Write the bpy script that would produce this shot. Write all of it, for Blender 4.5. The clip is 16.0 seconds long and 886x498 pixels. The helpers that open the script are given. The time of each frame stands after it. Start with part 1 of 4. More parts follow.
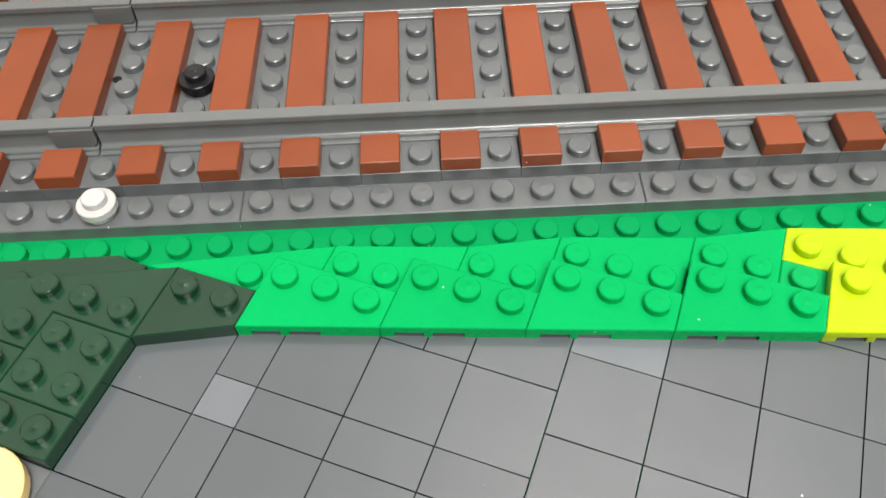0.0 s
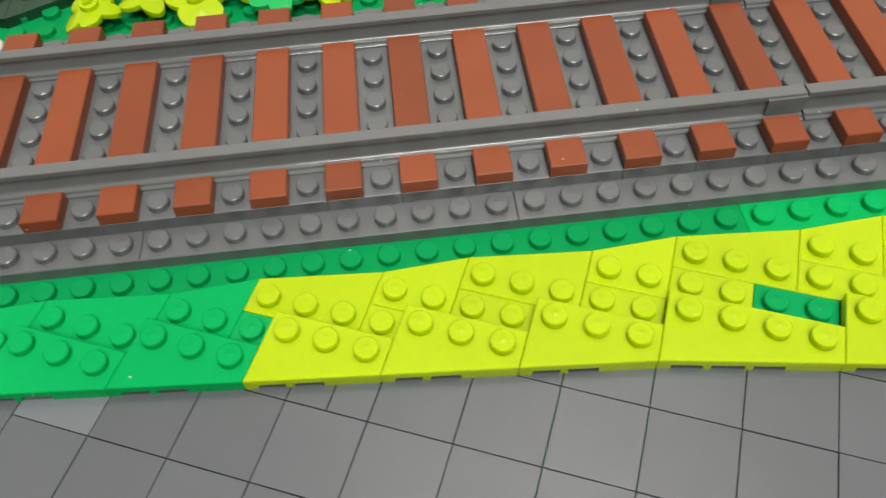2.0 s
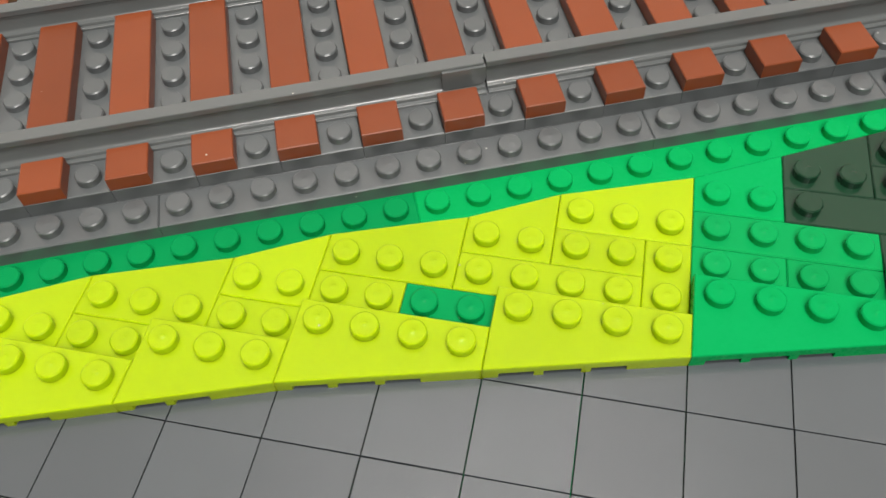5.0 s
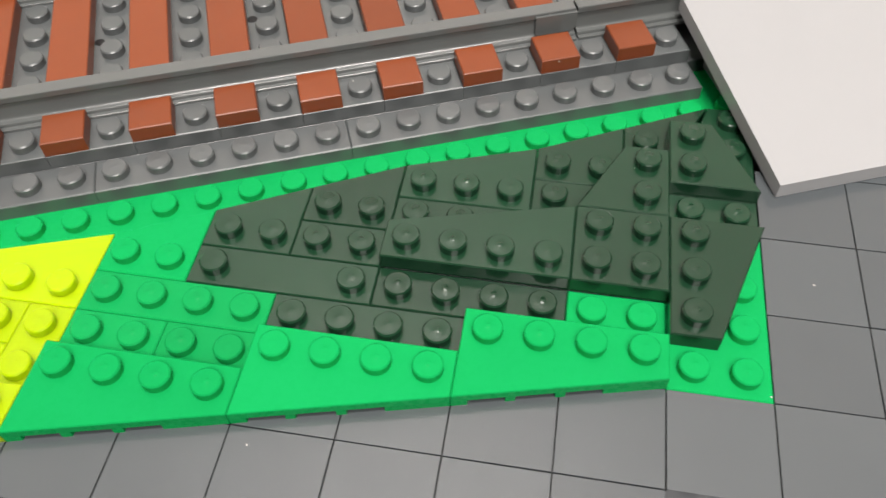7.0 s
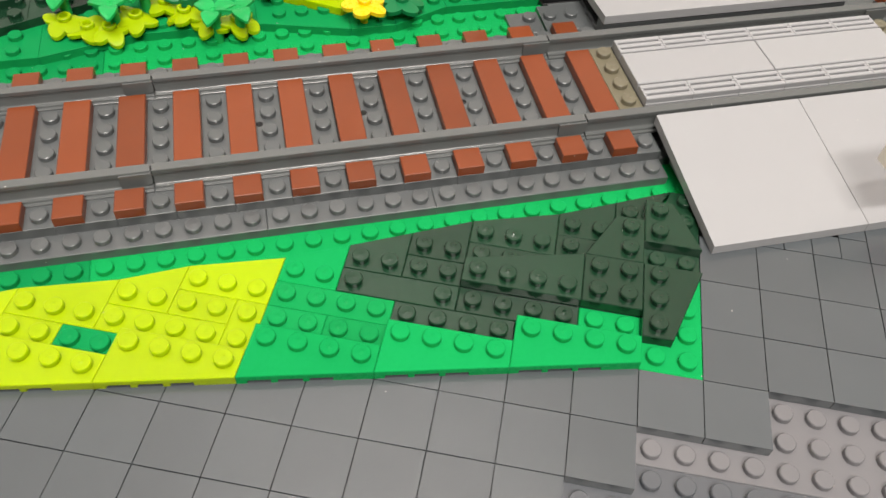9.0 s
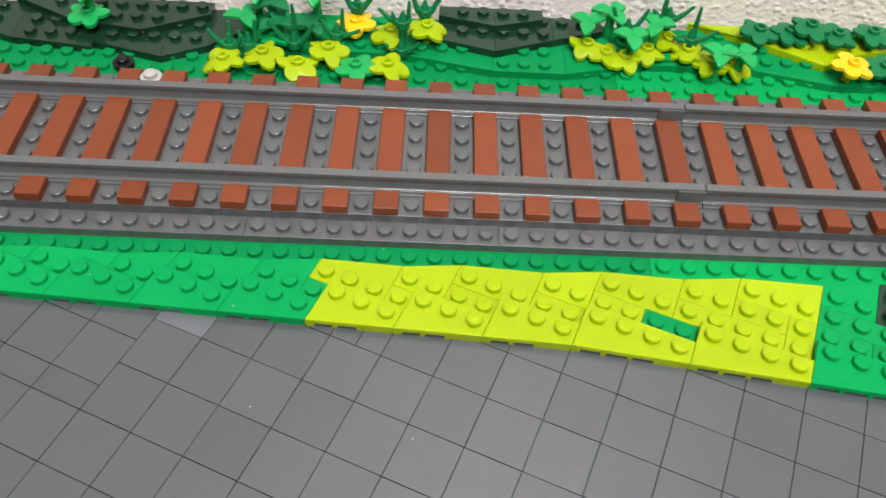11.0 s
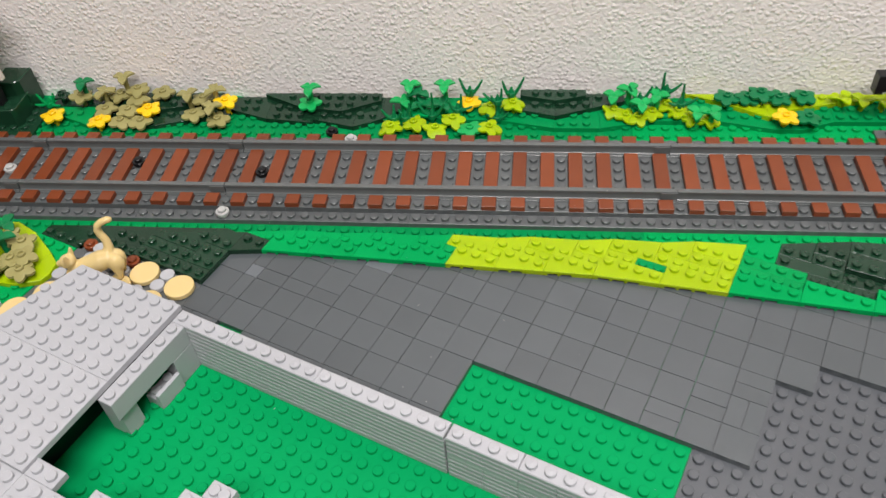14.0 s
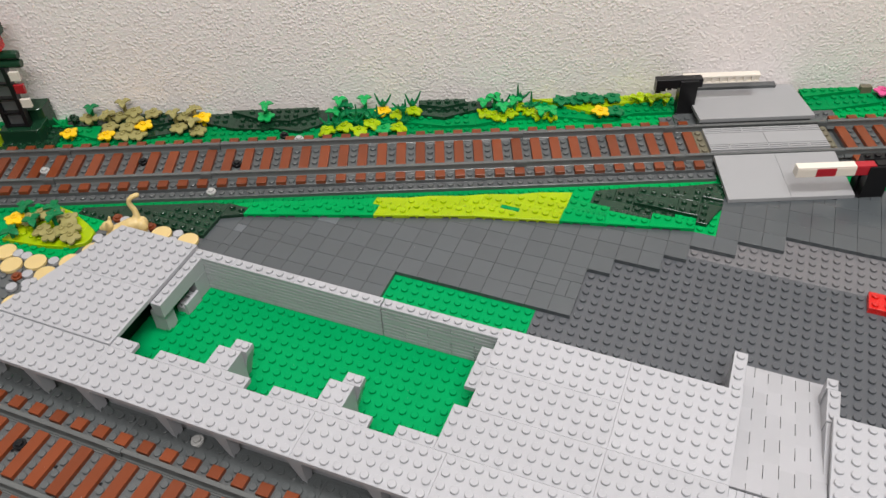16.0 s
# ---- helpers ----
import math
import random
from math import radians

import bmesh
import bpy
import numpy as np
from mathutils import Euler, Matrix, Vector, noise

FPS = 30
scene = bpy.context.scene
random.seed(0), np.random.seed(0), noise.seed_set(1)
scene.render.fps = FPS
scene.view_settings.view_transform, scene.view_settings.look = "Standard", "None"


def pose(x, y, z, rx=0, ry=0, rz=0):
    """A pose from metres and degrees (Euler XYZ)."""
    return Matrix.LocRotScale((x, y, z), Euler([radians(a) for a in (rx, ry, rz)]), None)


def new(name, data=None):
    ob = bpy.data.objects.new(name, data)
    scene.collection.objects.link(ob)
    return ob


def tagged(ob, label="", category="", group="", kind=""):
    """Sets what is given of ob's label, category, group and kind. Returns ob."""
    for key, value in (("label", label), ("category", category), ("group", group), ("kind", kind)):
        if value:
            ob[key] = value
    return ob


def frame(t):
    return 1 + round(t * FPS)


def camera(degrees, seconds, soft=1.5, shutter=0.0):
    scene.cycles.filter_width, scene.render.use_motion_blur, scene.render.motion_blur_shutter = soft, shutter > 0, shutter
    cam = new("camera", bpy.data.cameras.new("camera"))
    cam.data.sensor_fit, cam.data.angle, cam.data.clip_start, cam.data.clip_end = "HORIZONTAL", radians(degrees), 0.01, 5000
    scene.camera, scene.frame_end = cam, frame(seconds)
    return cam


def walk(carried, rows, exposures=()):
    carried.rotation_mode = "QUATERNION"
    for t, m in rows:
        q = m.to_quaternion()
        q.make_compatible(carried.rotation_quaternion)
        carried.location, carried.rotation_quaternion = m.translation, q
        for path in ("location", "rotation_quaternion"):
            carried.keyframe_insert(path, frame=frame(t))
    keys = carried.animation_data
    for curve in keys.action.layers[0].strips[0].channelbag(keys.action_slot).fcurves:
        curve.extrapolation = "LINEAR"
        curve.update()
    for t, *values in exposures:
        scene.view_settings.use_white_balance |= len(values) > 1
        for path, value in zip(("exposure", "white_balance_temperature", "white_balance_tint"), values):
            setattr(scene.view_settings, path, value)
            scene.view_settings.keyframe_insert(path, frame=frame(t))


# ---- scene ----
# ---- camera and walk ----
cam = camera(56.92, 16.0, 1.5, 0.2)
WALK = [
    (0.0, 67.17, -142.88, 126.63, 37.18, 1.51, -2.26),
    (0.5, 67.16, -145.98, 120.63, 37.43, 1.81, -2.64),
    (1.0, 68.29, -144.27, 121.61, 36.00, 2.44, -3.32),
    (1.5, 128.50, -152.36, 141.78, 36.72, 3.27, -4.09),
    (1.7, 145.0, -153.0, 144.0, 37.18, 2.72, -4.81),
    (2.0, 166.87, -146.63, 138.71, 36.66, 2.52, -5.89),
    (2.5, 176.30, -147.28, 128.96, 37.16, 2.06, -7.10),
    (3.0, 197.00, -143.24, 130.88, 36.59, 2.06, -8.31),
    (3.2, 207.72, -142.58, 131.36, 36.37, 1.97, -8.86),
    (5.3, 237.61, -140.27, 120.51, 35.16, 2.65, -10.94),
    (5.5, 249.15, -143.80, 119.69, 36.06, 2.84, -10.72),
    (6.0, 280.32, -145.85, 120.19, 35.76, 2.09, -11.51),
    (6.5, 308.26, -149.04, 120.07, 36.12, 1.25, -12.76),
    (7.0, 326.02, -152.12, 115.47, 37.43, 0.90, -12.93),
    (7.5, 337.41, -160.95, 130.92, 37.42, -1.25, -14.20),
    (8.0, 338.51, -172.58, 151.77, 37.51, -1.96, -14.55),
    (8.2, 327.92, -179.00, 160.62, 38.03, -2.42, -14.68),
    (10.3, 225.62, -200.27, 186.91, 39.73, -2.74, -3.50),
    (10.5, 203.16, -201.96, 190.12, 39.90, -2.65, -2.00),
    (11.0, 166.13, -206.49, 197.67, 40.13, -2.24, 1.12),
    (11.5, 137.97, -214.17, 206.14, 40.78, -1.81, 4.46),
    (12.0, 99.06, -226.70, 212.91, 40.23, -1.34, 7.03),
    (12.5, 79.79, -240.55, 222.71, 41.27, -0.00, 9.20),
    (13.0, 109.10, -271.09, 256.49, 41.94, 0.85, 9.63),
    (13.3, 127.0, -293.0, 274.0, 42.64, 1.56, 8.59),
    (13.5, 139.59, -306.90, 282.13, 43.38, 2.16, 7.87),
    (13.7, 149.5, -325.5, 295.5, 43.75, 2.80, 6.85),
    (14.0, 178.12, -364.57, 313.98, 44.73, 3.63, 5.48),
    (14.5, 187.70, -413.03, 339.76, 45.17, 3.94, 2.66),
    (15.0, 195.58, -474.68, 369.85, 45.67, 3.45, 0.47),
    (15.5, 198.57, -514.85, 402.19, 45.79, 3.06, -0.42),
    (16.0, 190.78, -551.06, 411.78, 47.10, 1.92, -0.99),
]
walk(cam, [(t, pose(x / 1000, y / 1000, z / 1000, rx, ry, rz)) for t, x, y, z, rx, ry, rz in WALK],
     [(0.0, 0.21, 6680, 9), (1.0, 0.15, 6680, 9), (1.6, -0.13, 6800, 9), (2.5, -0.35, 6780, 9), (5.3, -0.30, 6720, 9), (7.0, -0.07, 6850, 11), (8.2, -0.16, 7000, 11),
      (10.3, -0.27, 6750, 12), (12.0, -0.36, 6550, 13), (13.0, -0.45, 6550, 12), (14.0, -0.53, 6550, 11), (16.0, -0.68, 6550, 10)])

# ---- world and lamps ----
world = bpy.data.worlds.new("room_light")
scene.world = world
world.use_nodes = True
world.node_tree.nodes["Background"].inputs["Color"].default_value = (1.0, 0.96, 0.9, 1)
world.node_tree.nodes["Background"].inputs["Strength"].default_value = 0.005


def ceiling_lamp(x, y, z, sx, sy, watts, colour):
    data = bpy.data.lights.new("ceiling_lamp", "AREA")
    data.shape, data.size, data.size_y, data.energy, data.color = "RECTANGLE", sx, sy, watts, colour
    ob = new("ceiling_lamp", data)
    ob.matrix_world = pose(x, y, z)
    return ob


ceiling_lamp(0.38, -0.38, 1.62, 0.8, 0.20, 31, (1.0, 0.975, 0.965))
ceiling_lamp(0.30, -1.25, 1.62, 1.0, 0.34, 43, (1.0, 0.975, 0.965))

# ---- materials ----


def plastic(name, colour, rough=0.28, vary=0.06, bump=0.03, spec=0.5, deep=0.0):
    """Moulded toy plastic: faint mottling, small scratches and dust, slight waviness."""
    m = bpy.data.materials.new(name)
    m.use_nodes = True
    n, l = m.node_tree.nodes, m.node_tree.links
    b = n["Principled BSDF"]
    geo = n.new("ShaderNodeTexCoord")
    info = n.new("ShaderNodeObjectInfo")
    mix = n.new("ShaderNodeVectorMath")
    mix.operation = "ADD"
    sc = n.new("ShaderNodeVectorMath")
    sc.operation = "SCALE"
    sc.inputs["Scale"].default_value = 3.0
    comb = n.new("ShaderNodeCombineXYZ")
    l.new(info.outputs["Random"], comb.inputs[0])
    l.new(info.outputs["Random"], comb.inputs[1])
    l.new(comb.outputs[0], sc.inputs[0])
    l.new(geo.outputs["Object"], mix.inputs[0])
    l.new(sc.outputs[0], mix.inputs[1])
    big = n.new("ShaderNodeTexNoise")
    big.inputs["Scale"].default_value = 55
    big.inputs["Detail"].default_value = 3
    fine = n.new("ShaderNodeTexNoise")
    fine.inputs["Scale"].default_value = 900
    fine.inputs["Detail"].default_value = 4
    for t in (big, fine):
        l.new(mix.outputs[0], t.inputs["Vector"])
    hsv = n.new("ShaderNodeHueSaturation")
    hsv.inputs["Color"].default_value = (*colour, 1)
    add = n.new("ShaderNodeMath")
    add.operation = "MULTIPLY_ADD"
    l.new(big.outputs["Fac"], add.inputs[0])
    add.inputs[1].default_value = vary * 2
    sub = n.new("ShaderNodeMath")
    sub.operation = "MULTIPLY_ADD"
    l.new(info.outputs["Random"], sub.inputs[0])
    sub.inputs[1].default_value = vary * 2
    sub.inputs[2].default_value = 1 - vary * 2
    l.new(sub.outputs[0], add.inputs[2])
    l.new(add.outputs[0], hsv.inputs["Value"])
    vor = n.new("ShaderNodeTexVoronoi")
    vor.inputs["Scale"].default_value = 230
    l.new(mix.outputs[0], vor.inputs["Vector"])
    near = n.new("ShaderNodeMath")
    near.operation = "LESS_THAN"
    near.inputs[1].default_value = 0.045
    l.new(vor.outputs["Distance"], near.inputs[0])
    few = n.new("ShaderNodeSeparateColor")
    l.new(vor.outputs["Color"], few.inputs[0])
    rare = n.new("ShaderNodeMath")
    rare.operation = "GREATER_THAN"
    rare.inputs[1].default_value = 0.86
    l.new(few.outputs[0], rare.inputs[0])
    speck = n.new("ShaderNodeMath")
    speck.operation = "MULTIPLY"
    l.new(near.outputs[0], speck.inputs[0])
    l.new(rare.outputs[0], speck.inputs[1])
    dust = n.new("ShaderNodeMix")
    dust.data_type = "RGBA"
    l.new(speck.outputs[0], dust.inputs["Factor"])
    l.new(hsv.outputs[0], dust.inputs["A"])
    dust.inputs["B"].default_value = (0.45, 0.44, 0.41, 1)
    l.new(dust.outputs["Result"], b.inputs["Base Color"])
    ramp = n.new("ShaderNodeMapRange")
    ramp.inputs["From Min"].default_value = 0.35
    ramp.inputs["From Max"].default_value = 0.75
    ramp.inputs["To Min"].default_value = rough - 0.02
    ramp.inputs["To Max"].default_value = rough + 0.03
    l.new(fine.outputs["Fac"], ramp.inputs["Value"])
    l.new(ramp.outputs[0], b.inputs["Roughness"])
    b.inputs["Specular IOR Level"].default_value = spec
    if deep:
        b.inputs["Subsurface Weight"].default_value = deep
        b.inputs["Subsurface Radius"].default_value = (1.0, 1.0, 0.5)
        b.inputs["Subsurface Scale"].default_value = 0.003
    bp = n.new("ShaderNodeBump")
    bp.inputs["Strength"].default_value = bump
    bp.inputs["Distance"].default_value = 0.002
    l.new(big.outputs["Fac"], bp.inputs["Height"])
    l.new(bp.outputs[0], b.inputs["Normal"])
    return m


GREEN = plastic("bright_green_plastic", (0.0, 0.31, 0.078), spec=0.03)
GREEN_B = plastic("baseplate_green_plastic", (0.0, 0.24, 0.066), 0.35, spec=0.05)
GREEN_S = plastic("station_base_green_plastic", (0.0, 0.286, 0.086), 0.35, spec=0.04)
GREEN_M = plastic("mid_green_plastic", (0.001, 0.265, 0.068), 0.3, 0.1, spec=0.06)
GREEN_D = plastic("leaf_green_plastic", (0.002, 0.17, 0.055), 0.4, spec=0.3)
LEAF = plastic("fresh_leaf_plastic", (0.006, 0.37, 0.09), 0.3, 0.1, spec=0.28)
DARK = plastic("dark_green_plastic", (0.0085, 0.038, 0.0185), 0.17, 0.15, spec=0.5)
LIME = plastic("lime_plastic", (0.35, 0.49, 0.004), 0.3, 0.05, spec=0.25, deep=0.6)
OLIVE = plastic("olive_plastic", (0.31, 0.28, 0.105), 0.42, spec=0.35)
YELLOW = plastic("warm_yellow_plastic", (0.93, 0.57, 0.008), deep=0.2)
STONE = plastic("dark_grey_plastic", (0.087, 0.096, 0.098), 0.32, 0.08, 0.012, spec=0.8)
RAIL = plastic("rail_grey_plastic", (0.106, 0.114, 0.113), 0.22, 0.05, 0.012, spec=0.7)
ROAD = plastic("road_tile_plastic", (0.077, 0.088, 0.0945), 0.2, 0.06, 0.015, spec=0.62)
PALE = plastic("light_grey_plastic", (0.407, 0.412, 0.433), 0.33, 0.04)
TILE_PALE = plastic("weathered_tile_plastic", (0.128, 0.143, 0.156), 0.3)
XING = plastic("crossing_grey_plastic", (0.336, 0.341, 0.350), 0.3, 0.02)
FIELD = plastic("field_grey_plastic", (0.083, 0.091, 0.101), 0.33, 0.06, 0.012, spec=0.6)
FIELD_PALE = plastic("paler_field_grey_plastic", (0.146, 0.145, 0.152), 0.33, 0.06, 0.012, spec=0.6)
BROWN = plastic("reddish_brown_plastic", (0.192, 0.044, 0.0135), 0.3, 0.14, spec=0.38)
TAN = plastic("tan_plastic", (0.67, 0.51, 0.23), 0.34, 0.03, spec=0.35, deep=0.15)
BEIGE = plastic("dull_tan_plastic", (0.15, 0.135, 0.09), 0.35)
WHITE = plastic("white_plastic", (0.78, 0.72, 0.63), 0.3, 0.03)
OLD_WHITE = plastic("aged_white_plastic", (0.42, 0.42, 0.41), 0.25, 0.03)
BLACK = plastic("black_plastic", (0.009, 0.009, 0.010), 0.3, spec=0.3)
RED = plastic("red_plastic", (0.62, 0.015, 0.012), 0.28)
CRIMSON = plastic("crimson_plastic", (0.40, 0.014, 0.024), 0.3)
PINK = plastic("pink_plastic", (0.75, 0.10, 0.30), 0.3)


def plaster():
    """White wall plaster with small rounded grains standing out of an uneven coat."""
    m = bpy.data.materials.new("rough_white_plaster")
    m.use_nodes = True
    n, l = m.node_tree.nodes, m.node_tree.links
    b = n["Principled BSDF"]
    tc = n.new("ShaderNodeTexCoord")

    def noise(scale, detail):
        t = n.new("ShaderNodeTexNoise")
        t.inputs["Scale"].default_value, t.inputs["Detail"].default_value = scale, detail
        l.new(tc.outputs["Object"], t.inputs["Vector"])
        return t

    def span(src, a0, a1, b0, b1, kind="SMOOTHSTEP"):
        t = n.new("ShaderNodeMapRange")
        t.interpolation_type = kind
        t.inputs["From Min"].default_value, t.inputs["From Max"].default_value = a0, a1
        t.inputs["To Min"].default_value, t.inputs["To Max"].default_value = b0, b1
        l.new(src, t.inputs["Value"])
        return t.outputs[0]

    def calc(kind, x, y):
        t = n.new("ShaderNodeMath")
        t.operation = kind
        l.new(x, t.inputs[0])
        if isinstance(y, float):
            t.inputs[1].default_value = y
        else:
            l.new(y, t.inputs[1])
        return t.outputs[0]

    bend = n.new("ShaderNodeVectorMath")
    bend.operation = "MULTIPLY_ADD"
    l.new(noise(300, 2).outputs["Color"], bend.inputs[0])
    bend.inputs[1].default_value = (0.0022, 0.0022, 0.0022)
    l.new(tc.outputs["Object"], bend.inputs[2])
    cell = n.new("ShaderNodeTexVoronoi")
    cell.feature = "SMOOTH_F1"
    cell.inputs["Scale"].default_value = 360
    cell.inputs["Smoothness"].default_value = 0.5
    l.new(bend.outputs[0], cell.inputs["Vector"])
    grain = calc("MULTIPLY", span(cell.outputs["Distance"], 0.05, 0.7, 1.0, 0.0), span(noise(150, 2).outputs["Fac"], 0.35, 0.62, 0.25, 1.0))
    coat = calc("MULTIPLY", noise(520, 3).outputs["Fac"], 0.9)
    bp = n.new("ShaderNodeBump")
    bp.inputs["Strength"].default_value, bp.inputs["Distance"].default_value = 0.46, 0.0011
    l.new(calc("ADD", grain, coat), bp.inputs["Height"])
    l.new(bp.outputs[0], b.inputs["Normal"])
    hs = n.new("ShaderNodeHueSaturation")
    hs.inputs["Color"].default_value = (0.95, 0.885, 0.865, 1)
    l.new(span(noise(6, 2).outputs["Fac"], 0.0, 1.0, 0.95, 1.05, "LINEAR"), hs.inputs["Value"])
    l.new(hs.outputs[0], b.inputs["Base Color"])
    b.inputs["Roughness"].default_value = 0.3
    b.inputs["Specular IOR Level"].default_value = 0.7
    return m


PLASTER = plaster()
PAINT = plastic("matt_paint", (0.30, 0.285, 0.27), 0.7, 0.03)
CARPET = plastic("grey_floor_covering", (0.12, 0.115, 0.11), 0.9, 0.1, 0.3)
WOOD = plastic("table_board", (0.35, 0.25, 0.16), 0.5, 0.12)

# ---- building brick units: one stud pitch, one plate height ----
S, PL = 0.008, 0.0032
TURN = radians(22.348)
CA, SA = math.cos(TURN), math.sin(TURN)
OFF_P, OFF_Q = 0.1914 - 0.5, 0.3057 - 0.5


def bw(p, q):
    """Front grid (turned against the railway) to metres."""
    p, q = p + OFF_P, q + OFF_Q
    return S * (p * CA + q * SA), S * (-p * SA + q * CA)


def aw(u, v):
    """Railway grid to metres."""
    return S * u, S * v


class Shape:
    """Collects vertices and faces of one mesh."""

    def __init__(self):
        self.v, self.f = [], []

    def add(self, verts, faces):
        k = len(self.v)
        self.v += [tuple(x) for x in verts]
        self.f += [tuple(i + k for i in f) for f in faces]
        return self

    def prism(self, poly, z0, z1, gap=0.00005, bevel=0.0002):
        """Upright block over a convex outline, with a play gap and a bevelled top edge."""
        if sum(a[0] * b[1] - b[0] * a[1] for a, b in zip(poly, poly[1:] + poly[:1])) < 0:
            poly = poly[::-1]
        n = len(poly)

        def inset(d):
            out = []
            for i in range(n):
                a, b, c = Vector(poly[i - 1]), Vector(poly[i]), Vector(poly[(i + 1) % n])
                e, g = (b - a).normalized(), (c - b).normalized()
                ne, ng = Vector((-e.y, e.x)), Vector((-g.y, g.x))
                k = (ne + ng) / max(0.3, 1 + ne.dot(ng))
                out.append(b + k * d)
            return out
        r0, r1 = inset(gap), inset(gap + bevel)
        vs = [(*x, z0) for x in r0] + [(*x, z1 - bevel) for x in r0] + [(*x, z1) for x in r1]
        fs = [tuple(range(n - 1, -1, -1)), tuple(range(2 * n, 3 * n))]
        for i in range(n):
            j = (i + 1) % n
            fs += [(i, j, n + j, n + i), (n + i, n + j, 2 * n + j, 2 * n + i)]
        return self.add(vs, fs)

    def stud(self, x, y, z, seg=18, r=0.0024, h=0.0017, mark=1.0):
        b = 0.00024
        mark *= 0.3 + 0.7 * ((x * 7919 + y * 3571) % 0.01) / 0.01
        vs, fs = [], []
        k = len(self.v)
        for rr, zz in ((r, z - 0.0003), (r, z + h - b), (r - b, z + h)):
            vs += [(x + rr * math.cos(2 * math.pi * i / seg), y + rr * math.sin(2 * math.pi * i / seg), zz) for i in range(seg)]
        for i in range(seg):
            j = (i + 1) % seg
            fs += [(i, j, seg + j, seg + i), (seg + i, seg + j, 2 * seg + j, 2 * seg + i)]
        if seg >= 18 and mark > 0:
            for rr, zz in ((0.0007, z + h), (0.00052, z + h + 0.0001 * mark), (0.0003, z + h + 0.00017 * mark)):
                vs += [(x + rr * math.cos(2 * math.pi * i / seg), y + 0.75 * rr * math.sin(2 * math.pi * i / seg), zz) for i in range(seg)]
            for m in (2, 3, 4):
                fs += [(m * seg + i, m * seg + (i + 1) % seg, (m + 1) * seg + (i + 1) % seg, (m + 1) * seg + i) for i in range(seg)]
            fs.append(tuple(range(5 * seg, 6 * seg)))
        else:
            fs.append(tuple(range(2 * seg, 3 * seg)))
        self.add(vs, fs)
        if k:
            self.f.append((k, k + 1, 0))
        return self

    def lathe(self, x, y, prof, seg=24):
        """Turned body: prof is (radius, height) from bottom to top."""
        vs, fs = [], []
        for r, z in prof:
            vs += [(x + r * math.cos(2 * math.pi * i / seg), y + r * math.sin(2 * math.pi * i / seg), z) for i in range(seg)]
        for k in range(len(prof) - 1):
            for i in range(seg):
                j = (i + 1) % seg
                fs.append((k * seg + i, k * seg + j, (k + 1) * seg + j, (k + 1) * seg + i))
        fs.append(tuple(range(seg - 1, -1, -1)))
        fs.append(tuple(range((len(prof) - 1) * seg, len(prof) * seg)))
        return self.add(vs, fs)

    def box(self, x0, y0, z0, x1, y1, z1, bevel=0.00022):
        return self.prism([(x0, y0), (x1, y0), (x1, y1), (x0, y1)], z0, z1, 0.00004, bevel)

    def mesh(self, name, mat, origin=(0, 0, 0), smooth=True):
        me = bpy.data.meshes.new(name)
        o = origin
        me.from_pydata([(a - o[0], b - o[1], c - o[2]) for a, b, c in self.v], [], self.f)
        me.materials.append(mat)
        me.update()
        if smooth:
            me.shade_smooth()
            me.set_sharp_from_angle(angle=radians(38))
        return me

    def thing(self, name, mat, parent=None, label="", category="", group="", kind="", smooth=True):
        a = np.array(self.v)
        o = ((a[:, 0].min() + a[:, 0].max()) / 2, (a[:, 1].min() + a[:, 1].max()) / 2, a[:, 2].min())
        if parent:
            base = parent.matrix_basis.translation
            if parent.parent:
                base = base + parent.parent.matrix_basis.translation
            ob = new(name, self.mesh(name, mat, o, smooth))
            ob.parent = parent
            ob.location = Vector(o) - base
        else:
            ob = new(name, self.mesh(name, mat, o, smooth))
            ob.location = o
        return tagged(ob, label, category, group, kind)


def holder(name, at, label, category, group="", kind=""):
    ob = new(name)
    ob.location = at
    ob.empty_display_size = 0.01
    return tagged(ob, label, category, group, kind)


def inside(poly, x, y, tol=0.02):
    s = 1 if sum(a[0] * b[1] - b[0] * a[1] for a, b in zip(poly, poly[1:] + poly[:1])) > 0 else -1
    return all(s * ((b[0] - a[0]) * (y - a[1]) - (b[1] - a[1]) * (x - a[0])) >= -tol for a, b in zip(poly, poly[1:] + poly[:1]))


def plate(name, poly, z0, mat, label, category="plate", group="", grid=bw, studs=None, height=PL, parent=None, seg=18, bevel=0.00022):
    """A studded plate over an outline given in studs; studs sit where a whole cell fits, or where listed."""
    s = Shape().prism([grid(*c) for c in poly], z0, z0 + height, 0.00004, bevel)
    if studs is None:
        ps, qs = [c[0] for c in poly], [c[1] for c in poly]
        p0, q0 = math.floor(min(ps)), math.floor(min(qs))
        studs = []
        for i in range(p0, math.ceil(max(ps))):
            for j in range(q0, math.ceil(max(qs))):
                if all(inside(poly, i + a, j + b) for a, b in ((0, 0), (1, 0), (0, 1), (1, 1))):
                    studs.append((i, j))
    for i, j in studs:
        x, y = grid(i + 0.5, j + 0.5)
        s.stud(x, y, z0 + height, seg, mark=0.45 if mat is PALE else 0.3 if mat is STONE else 0.6 if mat is LIME else 1.0)
    return s.thing(name, mat, parent, label, category, group)


def rect(p0, q0, p1, q1):
    return [(p0, q0), (p1, q0), (p1, q1), (p0, q1)]


